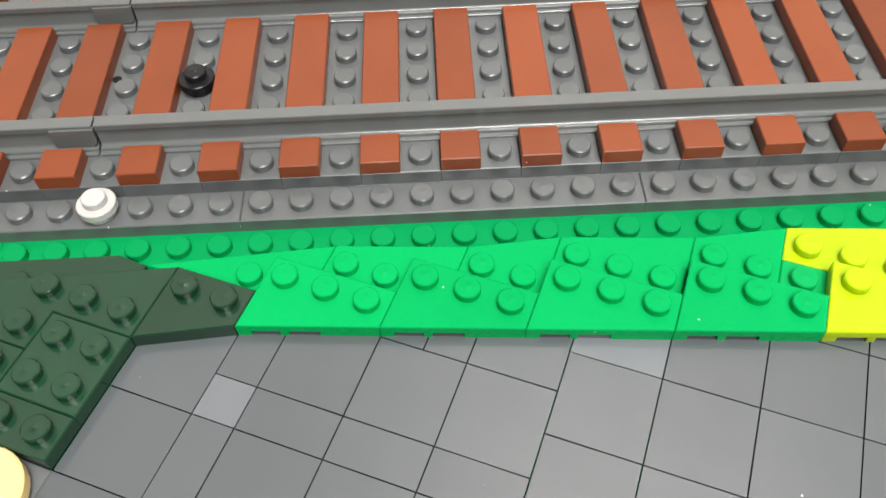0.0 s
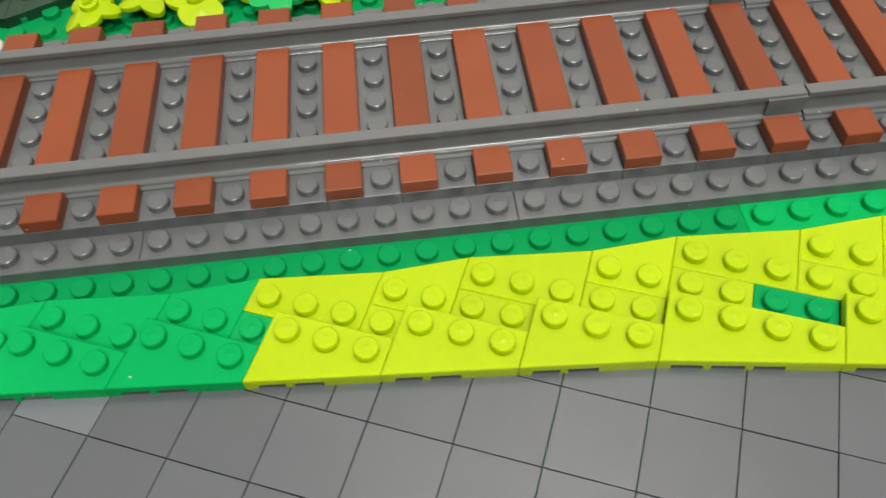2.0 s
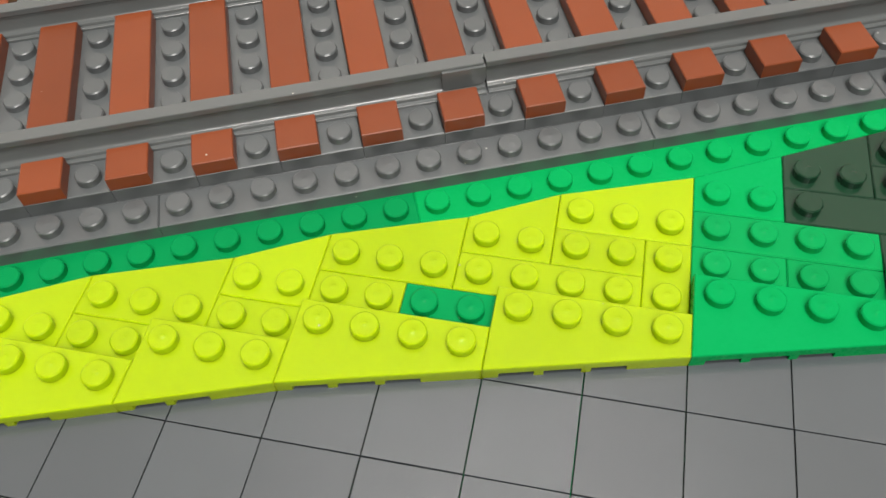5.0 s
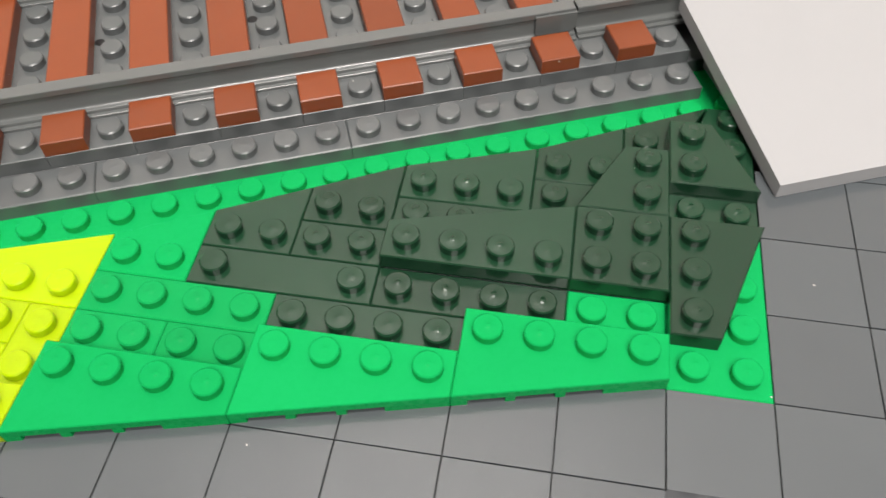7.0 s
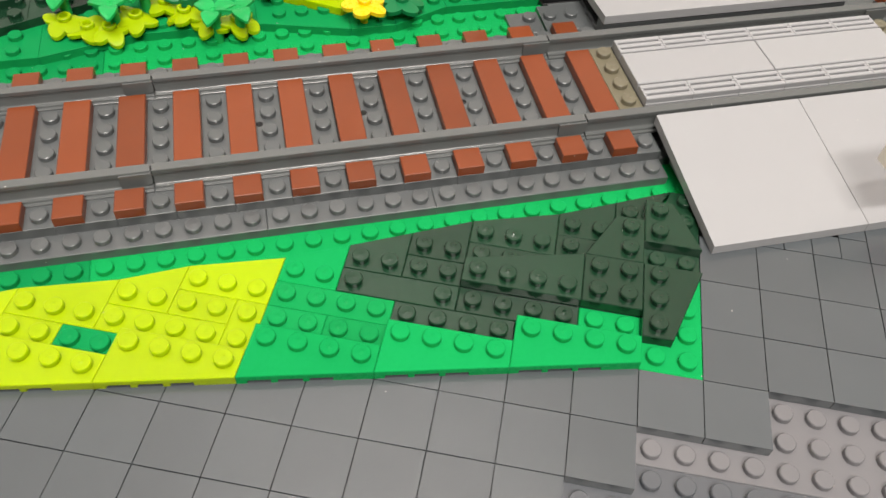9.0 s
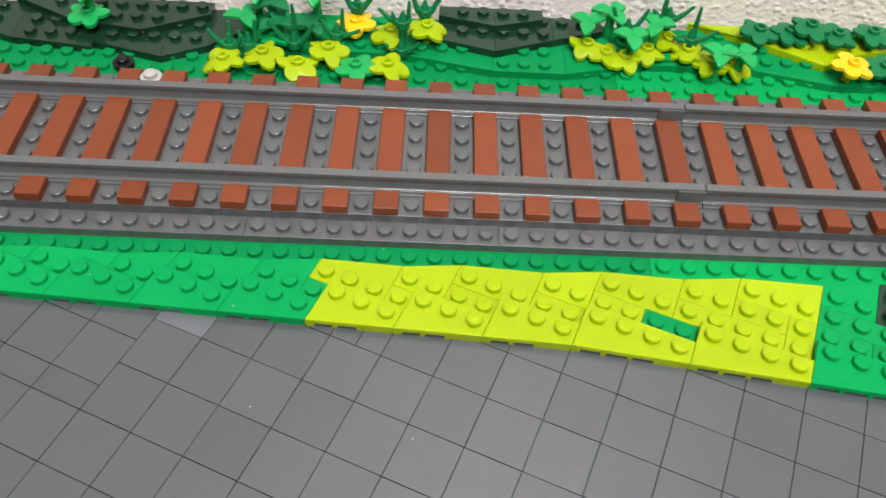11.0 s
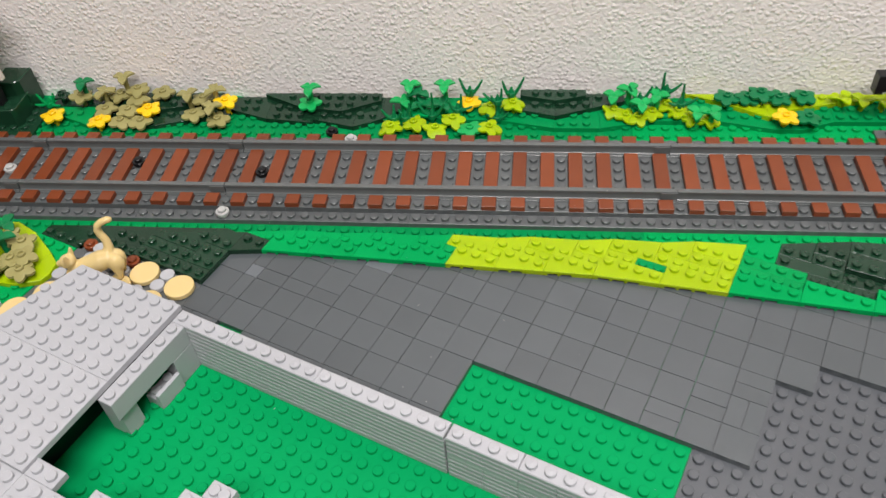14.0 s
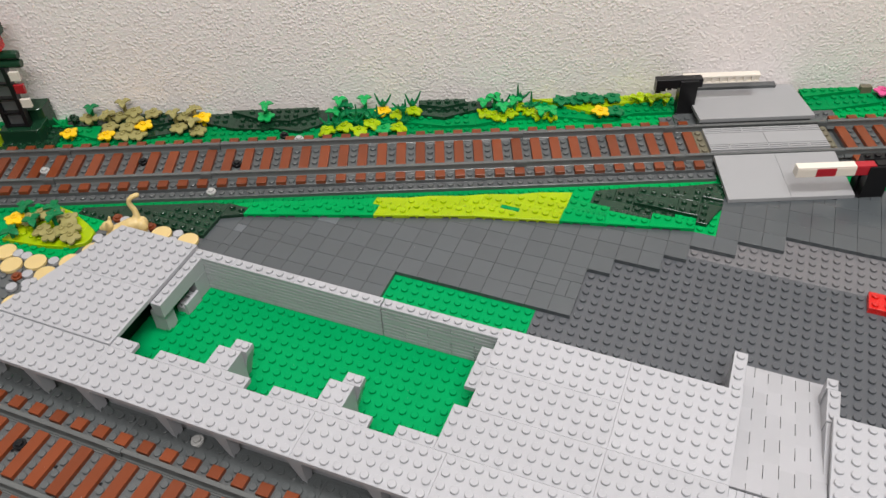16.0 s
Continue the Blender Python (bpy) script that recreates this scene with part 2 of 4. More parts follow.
# ---- room ----
WALL_Y = 0.0862
s = Shape().box(-2.2, WALL_Y, -0.75, 2.6, WALL_Y + 0.1, 1.75, 0.001)
s.thing("wall_north", PLASTER, None, "rough white textured plaster wall behind the layout", "wall", kind="structure")
for nm, b in (("wall_south", (-2.2, -3.1, -0.75, 2.6, -3.0, 1.75)), ("wall_west", (-2.3, -3.0, -0.75, -2.2, WALL_Y, 1.75)), ("wall_east", (2.6, -3.0, -0.75, 2.7, WALL_Y, 1.75))):
    Shape().box(*b, 0.001).thing(nm, PAINT, None, "plain painted room wall", "wall", kind="structure")
Shape().box(-2.2, -3.0, 1.75, 2.6, WALL_Y, 1.85, 0.001).thing("ceiling", PAINT, None, "plain white ceiling", "ceiling", kind="structure")
Shape().box(-2.2, -3.0, -0.85, 2.6, WALL_Y, -0.75, 0.001).thing("floor", CARPET, None, "grey floor covering", "floor", kind="structure")
tab = holder("table", (0.2, -0.35, -0.75), "wooden board table under the toy layout", "table")
Shape().box(-0.75, -0.85, -0.0285, 1.15, WALL_Y - 0.001, -0.0035, 0.001).thing("tabletop", WOOD, tab)
for x in (-0.7, 1.1):
    for y in (-0.8, 0.04):
        Shape().box(x - 0.025, y - 0.025, -0.75, x + 0.025, y + 0.025, -0.0285, 0.001).thing("leg", WOOD, tab)

# ---- baseplates ----
for k in range(-2, 4):
    u0 = -2.5 + 32 * k
    cells = [(u0 + i, -6) for i in range(32)] + [(u0 + i, v) for i in range(32) for v in range(4, 10)]
    plate("baseplate", rect(u0, -7, u0 + 32, 10.0), -PL, GREEN_B if k < 1 else GREEN, "studded green baseplate along the toy railway", "baseplate", "railway baseplates", aw, cells, seg=14)

# ---- railway ----
RAIL_SIDE = [(3.7, 6.4), (3.7, 6.95), (3.6, 7.05), (2.95, 7.1), (2.85, 6.9), (2.62, 6.9), (2.55, 7.45), (2.45, 7.55), (1.75, 7.62), (1.5, 7.8), (1.3, 8.2), (1.22, 11.3), (1.5, 11.6), (1.5, 12.75), (1.38, 12.9)]
RAIL_PROFILE = RAIL_SIDE + [(-x, z) for x, z in RAIL_SIDE[::-1]]


def rail_shape(grid, u0, u1, v, side):
    """One rail between two sleeper positions."""
    s = Shape()
    n = len(RAIL_PROFILE)
    vs = []
    for u in (u0 + 0.33, u1 + 0.27):
        for a, z in RAIL_PROFILE:
            vs.append((*grid(u, v + a / 8), z / 1000))
    fs = [tuple(range(n)), tuple(range(2 * n - 1, n - 1, -1))]
    for i in range(n):
        j = (i + 1) % n
        fs.append((i, i + n, j + n, j))
    s.add(vs, fs)
    return s


def joint_shape(grid, u1, v):
    """Lapped tongues on both faces of the rail, with a rounded lower end."""
    s = Shape()
    for sg in (-1, 1):
        a, b = v + sg * 0.12, v + sg * 0.26
        out = [(u1 - 0.8, 8.3), (u1 - 0.74, 7.9), (u1 + 0.12, 7.9), (u1 + 0.22, 8.2), (u1 + 0.28, 8.8), (u1 + 0.30, 9.6), (u1 + 0.30, 12.3), (u1 - 0.8, 12.3)]
        vs = [(*grid(u, w), z / 1000) for w in (a, b) for u, z in out]
        n = len(out)
        s.add(vs, [tuple(range(n)), tuple(range(2 * n - 1, n - 1, -1))] + [(k, k + n, (k + 1) % n + n, (k + 1) % n) for k in range(n)])
    return s


def track(grid, u0, length, vc, label, group, skip=(0, 0)):
    """A straight toy track: grey rails, sleeper plates with studs, brown sleeper tiles between and outside the rails."""
    h = holder("railway_track", (*grid(u0 + length / 2, vc), 0), label, "railway track", group)
    for sg in (-1, 1):
        rail = rail_shape(grid, u0, u0 + length, vc + 2.5 * sg, sg).thing("rail", RAIL, h)
        joint_shape(grid, u0 + length, vc + 2.5 * sg).thing("rail_joint", RAIL, rail)
    # lower ballast layer
    Shape().prism([grid(*c) for c in rect(u0, vc - 4, u0 + length, vc + 4)], 0, PL).thing("ballast_layer", STONE, h)
    for i in range(int(length // 2)):
        a = u0 + 1 + 2 * i
        if skip[0] <= a < skip[1]:
            continue
        t_cell, g_cell = a, a + 1
        s = Shape().prism([grid(*c) for c in rect(a, vc - 4, a + 2, vc + 4)], PL, 2 * PL)
        for v in (-3.5, -1.5, -0.5, 0.5, 1.5, 3.5):
            s.stud(*grid(g_cell + 0.5, vc + v), 2 * PL, mark=0)
        s.thing("sleeper_plate", STONE, h)
        Shape().prism([grid(*c) for c in rect(t_cell, vc - 2, t_cell + 1, vc + 2)], 2 * PL, 3 * PL).thing("sleeper_tile", BROWN, h)
        if i % 2 and length == 16:
            x, y = grid(t_cell + 1.13, vc)
            Shape().lathe(x, y, [(0.0011, 2 * PL - 0.0002), (0.0011, 2 * PL + 0.0001)], 12).thing("pin_hole", BLACK, h)
        for v in (-4, 3):
            Shape().prism([grid(*c) for c in rect(t_cell, vc + v, t_cell + 1, vc + v + 1)], 2 * PL, 3 * PL).thing("sleeper_end_tile", BROWN, h)
    return h


TRACK_LABEL = "straight grey toy railway track with brown sleeper tiles on dark ballast"
for a, n in ((-48.5, 16), (-32.5, 16), (-16.5, 16), (-0.5, 32), (31.5, 16), (47.5, 16), (63.5, 16)):
    track(aw, a, n, 0, TRACK_LABEL, "track sections along the wall", (50, 62.6))
for k in range(-1, 3):
    track(bw, -3 + 16 * k, 16, -35, TRACK_LABEL, "track sections beside the platform")
for a, b in ((-46.5, -36.5), (-36.5, -26.5), (-26.5, -16.5), (-16.5, -6.5), (-6.5, 3.5), (3.5, 13.5), (13.5, 23.5), (23.5, 35.5), (35.5, 41.5), (41.5, 50.5), (62.5, 72.5)):
    plate("ballast_strip", rect(a, -5, b, -4), 0, STONE, "dark grey one-stud-wide ballast plate beside the track", "plate", "ballast strips", aw, [(a + i, -5) for i in range(int(b - a))])
for a in (-12, -4, 4, 12, 20, 28):
    plate("ballast_strip", rect(a, -31, a + 8, -29), 0, STONE, "dark grey two-stud-wide ballast plate beside the track", "plate", "platform ballast strips")


def round_plate(x, y, z, mat, label, group):
    s = Shape().lathe(x, y, [(0.0031, z), (0.0031, z + 0.0014), (0.0039, z + 0.0015), (0.0039, z + 0.003), (0.0037, z + 0.0032)])
    s.stud(x, y, z + PL)
    return s.thing("round_plate", mat, None, label, "round plate", group)


for u, v, z in ((0, -4.5, PL), (8, 3.5, 2 * PL), (-18, -0.5, 2 * PL)):
    round_plate(*aw(u, v), z, OLD_WHITE, "small white round plate pressed on a stud", "white round plates")
round_plate(*bw(17.5, -29.5), PL, OLD_WHITE, "small white round plate pressed on a stud", "white round plates")
for u, v, z in ((2, -0.5, 2 * PL), (-8, 0.5, 2 * PL), (6, 5.5, 0.0)):
    round_plate(*aw(u, v), z, BLACK, "small black round plate pressed on a stud", "black round plates")
round_plate(*bw(5.5, -34.5), 2 * PL, BLACK, "small black round plate pressed on a stud", "black round plates")

# ---- verge of wedge plates between the railway and the road ----
VG = "verge plates"


def verge(mat, label, polys, z, studs=None):
    for poly in polys:
        plate("wedge_plate" if len(poly) != 4 or poly[0][1] != poly[1][1] or poly[2][1] != poly[3][1] else "plate", poly, z, mat, label, "plate", VG, bw, studs)


def toothed(mat, label, p, n, q):
    """Wedge plate whose slanted side has stud notches in its lower half."""
    full = [(p, q - 1), (p + n, q), (p + n, q + 1), (p, q + 1)]
    s = Shape().prism([bw(*c) for c in full], 1.45 * PL, 2 * PL)
    for i in range(n):
        s.stud(*bw(p + i + 0.5, q + 0.5), 2 * PL)
    h = s.thing("wedge_plate", mat, None, label, "plate", VG)
    Shape().prism([bw(*c) for c in ((p, q - 0.45), (p + n, q + 0.55), (p + n, q + 1), (p, q + 1))], PL, 1.45 * PL, 0.00007, 0.00001).thing("underside", mat, h)
    teeth = ((0, 0.1), (0.3, 0.36), (0.58, 1)) if n == 3 else ((0, 0.08), (0.25, 0.3), (0.48, 0.53), (0.7, 1))
    for a, b in teeth:
        qa, qb = q - 1 + a, q - 1 + b
        Shape().prism([bw(*c) for c in ((p + a * n, qa), (p + b * n, qb), (p + b * n, qb + 0.2), (p + a * n, qa + 0.2))], PL, 1.45 * PL, 0.00007, 0.00001).thing("tooth", mat, h)


L_G, L_L, L_D = "bright green plate on the sloping verge", "lime green plate on the sloping verge", "dark green plate on the sloping verge"
# lower layer, upper edge stepping along the railway
verge(GREEN, L_G, [
    [(4, -5), (8, -5), (8, -3)], [(8, -4), (11, -4), (11, -2), (8, -3)], [(11, -3), (13, -3), (13, -1), (11, -2)],
    [(13, -2), (16, -2), (16, 0), (13, -1)], [(16, -1), (18, -1), (18, 1), (16, 0)]], 0)
verge(GREEN_M, L_G, [rect(18, -1, 20, 0)], 0)
verge(LIME, L_L, [
    [(18, 0), (21, 0), (21, 2), (18, 1)], [(21, 1), (23, 1), (23, 3), (21, 2)], [(23, 2), (26, 2), (26, 4), (23, 3)], [(26, 3), (28, 3), (28, 5), (26, 4)],
    [(28, 4), (31, 4), (31, 6), (28, 5)], [(31, 5), (33, 5), (33, 7), (31, 6)], [(33, 6), (36, 6), (36, 8), (33, 7)],
    rect(21, 0, 23, 1), rect(23, 1, 25, 2), rect(26, 2, 28, 3), rect(28, 3, 30, 4), rect(31, 4, 35, 5), rect(33, 5, 35, 6), rect(35, 4, 36, 6)], 0)
verge(GREEN_B, "green plate set into the lime verge", [rect(30, 3, 32, 4)], 0)
verge(GREEN, L_G, [[(36, 7), (38, 7), (38, 9), (36, 8)], rect(46, 7, 48, 8), rect(48, 6, 50, 10)], 0)
verge(GREEN_M, L_G, [rect(36, 6, 40, 7), rect(36, 5, 38, 6), rect(38, 5, 40, 6)], 0)
verge(DARK, L_D, [
    [(38, 8), (40, 8), (40, 10), (38, 9)], [(40, 9), (42, 9), (42, 11), (40, 10)], rect(40, 8, 42, 9), rect(42, 7, 46, 8), rect(40, 6, 44, 7),
    [(42, 10), (45, 10), (45, 12), (42, 11)], rect(42, 9, 45, 10), [(45, 11), (47, 11), (47, 13), (45, 12)], rect(45, 10, 47, 11), rect(48, 10, 50, 11),
    [(47, 12), (48, 12), (49, 14), (47, 13)], [(48, 11), (50, 11), (50, 14), (49, 14)]], 0)
verge(DARK, L_D, [rect(38, 7, 42, 8)], 0, [(38, 7), (41, 7)])
# upper layer, lower edge stepping along the road
for p, q in ((7, -5), (10, -4), (13, -3), (16, -2)):
    toothed(GREEN, L_G, p, 3, q)
for p, q in ((19, -1), (22, 0), (25, 1)):
    toothed(LIME, L_L, p, 3, q)
for p, q in ((28, 2), (32, 3)):
    toothed(LIME, L_L, p, 4, q)
for p, q in ((36, 4), (40, 5), (44, 6)):
    toothed(GREEN, L_G, p, 4, q)
verge(DARK, L_D, [[(42, 8), (46, 8), (46, 10), (42, 9)], rect(46, 8, 48, 10), [(46, 10), (48, 10), (48, 12), (47, 12)], [(48, 7), (49, 7), (50, 10), (48, 10)], [(48, 11), (50, 11), (49, 13), (48, 13)]], PL)
# dark green end of the verge beside the stepping stones
verge(DARK, L_D, [[(-9, -11), (-5, -11), (-5, -8.3), (-9, -10.0)]], 0, [(-9, -11), (-8, -11), (-7, -11), (-6, -11), (-6, -10)])
verge(DARK, L_D, [[(-5, -10), (-1, -10), (-1, -6.7), (-5, -8.3)]], 0, [(-4, -10), (-3, -10), (-2, -10), (-4, -9), (-3, -9), (-2, -9)])
verge(DARK, L_D, [[(-1, -9), (4, -9), (4, -5), (3.2, -4.95), (-1, -6.7)]], 0, [(-1, -8), (0, -8), (1, -8), (1, -7), (2, -7)])
verge(DARK, L_D, [[(5, -7), (7, -6), (7, -5), (5, -5)], rect(3, -9, 5, -7), rect(-1, -10, 5, -9), rect(-1, -9, 3, -8)], PL)
verge(DARK, L_D, [[(-1, -8), (3, -8), (3, -7), (5, -7), (5, -5), (3, -5.9), (-1, -7.7)]], PL, [(3, -7), (4, -7), (2, -7), (1, -8), (2, -8), (0, -8)])

# ---- things on the crossing ----
X0, X1 = 0.4042, 0.5005


def sloped(x0, x1, ya, za, yb, zb, th):
    """A flat tile laid as a ramp between two heights."""
    return Shape().add([(x0, ya, za - th), (x1, ya, za - th), (x1, yb, zb - th), (x0, yb, zb - th), (x0, ya, za), (x1, ya, za), (x1, yb, zb), (x0, yb, zb)],
                       [(0, 1, 2, 3)[::-1], (4, 5, 6, 7), (0, 1, 5, 4), (1, 2, 6, 5), (2, 3, 7, 6), (3, 0, 4, 7)])


xing = holder("level_crossing", ((X0 + X1) / 2, 0, 0), "pale grey flat tiles laid as a level crossing over the track", "level crossing")
XM = (X0 + X1) / 2
for a, b in ((X0, XM - 0.0001), (XM + 0.0001, X1)):
    sloped(a, b, -0.0708, 0.0066, -0.0232, 0.0131, PL).thing("ramp_tile", XING, xing)
sloped(X0 + 0.0008, X1 + 0.002, 0.0265, 0.0142, 0.0850, 0.0087, PL).thing("ramp_tile", XING, xing)
for a, b in ((X0, XM - 0.0001), (XM + 0.0001, X1)):
    Shape().box(a, -0.0078, 0.0096, b, 0.0078, 0.0128).thing("deck_tile", XING, xing)
STEP_X = (X1 - X0) / 6
for i in range(6):
    for y in (-0.0155, 0.0082):
        a, b = X0 + STEP_X * i, X0 + STEP_X * (i + 1)
        s = Shape().box(a, y, 0.0096, b, y + 0.0074, 0.0108)
        for k in range(3):
            s.box(a, y + 0.0002 + 0.0026 * k, 0.0108, b, y + 0.0019 + 0.0026 * k, 0.0128)
        for k in range(2):
            for c, d in ((a, a + 0.0009), (b - 0.0009, b)):
                s.box(c, y + 0.0019 + 0.0026 * k, 0.0108, d, y + 0.0028 + 0.0026 * k, 0.0127, 0.0001)
        s.thing("grille_tile", XING, xing)
s = Shape()
s.box(X0 + 0.002, -0.05, 0.0035, X1 - 0.002, -0.0345, 0.0060)
s.box(X0 + 0.001, 0.0272, 0.0001, X1 - 0.001, 0.0322, 0.0101)
s.box(X0 + 0.002, 0.0325, 0, X1 - 0.002, 0.0835, 0.0050).box(X0, -0.016, 0.0032, X1, 0.016, 0.0096)
s.thing("support", STONE, xing)
for u in (50, 63):
    plate("plate", rect(u - 0.5, -2, u + 0.5, 2), 2 * PL if u == 50 else PL, BEIGE, "dull tan studded plate at the end of the crossing", "plate", "crossing end plates", aw, [(u - 0.5, k) for k in (-2, -1, 0, 1)], PL if u == 50 else 2 * PL)


def barrier(x, y, sgn, label, reach, back, side, arm):
    """Crossing barrier: black stand and toothed counterweight arm; the boom is added to it."""
    h = holder("level_crossing_barrier", (x, y, 0), label, "barrier", "crossing barriers")
    st = Shape().box(x + side[0], y - 0.0058, 0.0001, x + side[1], y + 0.0036, arm - 0.0010, 0.0005)
    st.box(x + side[0] - 0.0006, y - 0.0066, 0.0001, x + side[1] + 0.0006, y + 0.0044, 0.0034, 0.0004)
    st.thing("stand", BLACK, h)
    lo, hi = sorted((x - sgn * back, x + sgn * reach))
    Shape().box(lo, y - 0.0040, arm - 0.0082, hi, y + 0.0035, arm, 0.0005).thing("counterweight_arm", BLACK, h)
    for i, d in enumerate((0.0046, 0.0030, 0.0020, 0.0012)):
        a = x - sgn * (back - 0.0050 * i)
        c, e = sorted((a, a + sgn * (0.0036 if i else 0.0048)))
        Shape().box(c, y - 0.0037, arm - 0.0082 - d, e, y + 0.0033, arm - 0.0080, 0.0003).thing("weight_lug", BLACK, h)
    return h


bf = barrier(*aw(50.4, 7.3), 1, "black crossing barrier with a lowered white boom", 0.008, 0.0315, (-0.0112, 0.0040), 0.0365)
bx, by = aw(50.4, 7.3)
by += 0.0072
Shape().box(bx - 0.0062, by - 0.0035, 0.0320, bx + 0.060, by + 0.0035, 0.0337).thing("boom", WHITE, bf)
for i in range(7):
    Shape().box(bx + 0.0116 + 0.0068 * i, by - 0.0033, 0.0278, bx + 0.0142 + 0.0068 * i, by + 0.0033, 0.0320).thing("boom_rib", WHITE, bf)
Shape().box(bx + 0.0112, by - 0.0018, 0.0278, bx + 0.0598, by + 0.0033, 0.0320).thing("boom_web", WHITE, bf)
Shape().box(bx + 0.0112, by - 0.0034, 0.0266, bx + 0.0598, by + 0.0034, 0.0278).thing("boom_rail", WHITE, bf)
bn = barrier(*aw(64.4, -8.0), -1, "black crossing barrier with a red and white lowered boom", 0.004, 0.030, (-0.0100, 0.0075), 0.0324)
nx, ny = aw(64.4, -8.0)
ny -= 0.0012
for i, m in enumerate((WHITE, CRIMSON, WHITE, CRIMSON)):
    Shape().box(0.4515 + 0.0147 * i, ny - 0.0036, 0.0240, 0.4515 + 0.0147 * (i + 1), ny + 0.0036, 0.0312).thing("boom_band", m, bn)
Shape().box(0.4515, ny - 0.0034, 0.0312, 0.4515 + 0.0147 * 3, ny + 0.0034, 0.0325).thing("boom_cap", WHITE, bn)
Shape().box(0.4515 + 0.0147 * 3, ny - 0.0034, 0.0312, 0.4515 + 0.0147 * 4, ny + 0.0034, 0.0323).thing("boom_cap", CRIMSON, bn)
s = Shape().box(nx - 0.0115, ny + 0.0042, 0.0001, nx + 0.0105, ny + 0.0120, 0.0330, 0.0004)
for k in range(3):
    s.stud(nx - 0.0085 + 0.008 * k, ny + 0.0081, 0.0330, mark=0)
s.thing("motor_housing", BLACK, bn)

# ---- road of flat tiles ----


def road_low(p):
    for a, q in ((8, -14), (10, -12), (24, -14), (40, -8), (42, -2), (46, 0), (48, 2), (52, 4), (56, 6), (70, 8)):
        if p < a:
            return q
    return 8


def road_high(p):
    for a, q in ((7, -6), (8, -5), (11, -4), (13, -3), (16, -2), (21, -1), (23, 0), (25, 1), (28, 2), (32, 3), (36, 4), (40, 5), (44, 6), (48, 7), (50, 6)):
        if p < a:
            return q
    return math.floor(12.3 + (p - 50) * 0.41)


road = Shape().prism([bw(*c) for c in rect(5, -14, 36.9, -8)], -0.0031, -0.0004).thing("road", STONE, None, "road of dark grey smooth square tiles", "road", kind="structure")
TILE_MESH = {}


def road_tile(p0, q0, p1, q1, mat=None):
    w, h = p1 - p0, q1 - q0
    mat = mat or ROAD
    key = (w, h, mat.name)
    if key not in TILE_MESH:
        a, b = w * S / 2, h * S / 2
        TILE_MESH[key] = Shape().prism([(-a, -b), (a, -b), (a, b), (-a, b)], 0, PL, 0.00012, 0.00002).mesh("tile", mat)
    ob = new("tile", TILE_MESH[key])
    ob.parent = road
    x, y = bw((p0 + p1) / 2, (q0 + q1) / 2)
    lift = random.uniform(0, 0.00009)
    ob.matrix_basis = Matrix.Translation(-road.location) @ pose(x, y, lift, random.uniform(-0.12, 0.12), random.uniform(-0.12, 0.12), -math.degrees(TURN) + random.uniform(-0.12, 0.12))


random.seed(5)
ROWS_L = ((-14, -12, (5, 6, 8, 10, 12, 14)), (-12, -10, (5, 7, 8, 10, 12, 14)), (-10, -8, (5, 7, 8, 10, 12, 14)), (-8, -6, (5, 7)), (-8, -7, (7, 8, 10, 12, 14)), (-7, -5, (7, 8, 10, 12, 14)), (-5, -3, (8, 10, 12, 14)), (-3, -1, (12, 14)))
blocks = [(a, q0, b, q1) for q0, q1, ps in ROWS_L for a, b in zip(ps, ps[1:])]
blocks += [(p, q, p + 2, q + 2) for p in range(14, 70, 2) for q in range(-14, 20, 2)]
for p0, q0, p1, q1 in blocks:
    cells = [(p, q) for p in range(p0, p1) for q in range(q0, q1) if road_low(p) <= q < road_high(p)]
    if len(cells) == (p1 - p0) * (q1 - q0):
        if (p0, q0) == (7, -8):
            road_tile(p0, q0, p1, q1, TILE_PALE)
        elif (p0, q0) == (14, -4):
            road_tile(p0, q0, p1, q1, TILE_PALE)
        elif (p0, q0) in ((36, -6), (34, -8), (38, -4)):
            road_tile(p0, q0, p1, q0 + 1)
            road_tile(p0, q0 + 1, p1, q1)
        elif (p0, q0) in ((38, -6),):
            road_tile(p0, q0, p0 + 1, q1)
            road_tile(p0 + 1, q0, p1, q1)
        else:
            road_tile(p0, q0, p1, q1)
    else:
        for c in cells:
            road_tile(c[0], c[1], c[0] + 1, c[1] + 1)

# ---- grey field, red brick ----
# the field beyond q = 3 gets a paler grey than the rest
for q0, q1, m in ((-14, 3, FIELD), (3, 18, FIELD_PALE)):
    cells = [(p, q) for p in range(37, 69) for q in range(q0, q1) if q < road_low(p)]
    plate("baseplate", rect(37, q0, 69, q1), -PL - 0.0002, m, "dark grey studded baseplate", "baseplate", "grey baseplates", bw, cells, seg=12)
plate("plate", rect(63, 1, 65, 3), -0.0001, RED, "red two by two plate on the grey field", "plate", "", bw, None, 1.5 * PL)
cells = [(p, q) for p in range(8, 37) for q in range(-27, -14)] + [(p, q) for p in range(24, 37) for q in range(-14, -8)] + [(8, -13), (9, -13)]
plate("baseplate", rect(-30, -27, 37, 9), -PL - 0.0003, GREEN_S, "green studded baseplate under the station", "baseplate", "", bw, cells, seg=14)
Shape().prism([bw(*c) for c in rect(-45, -64, 69, -27)], -PL - 0.0002, -0.0002).thing("baseplate", STONE, None, "dark grey baseplate under the platform track", "baseplate")

# ---- station shell ----
WTOP = 9 * PL                  # wall tops, under the roof deck of the west end
PLAT, PBOT = 0.0304, 0.0272    # platform decks, a little lower
shell = holder("station_shell", (*bw(22, -22), 0), "unfinished light grey toy station shell with studded roof deck", "toy building")
COURSE = WTOP / 9


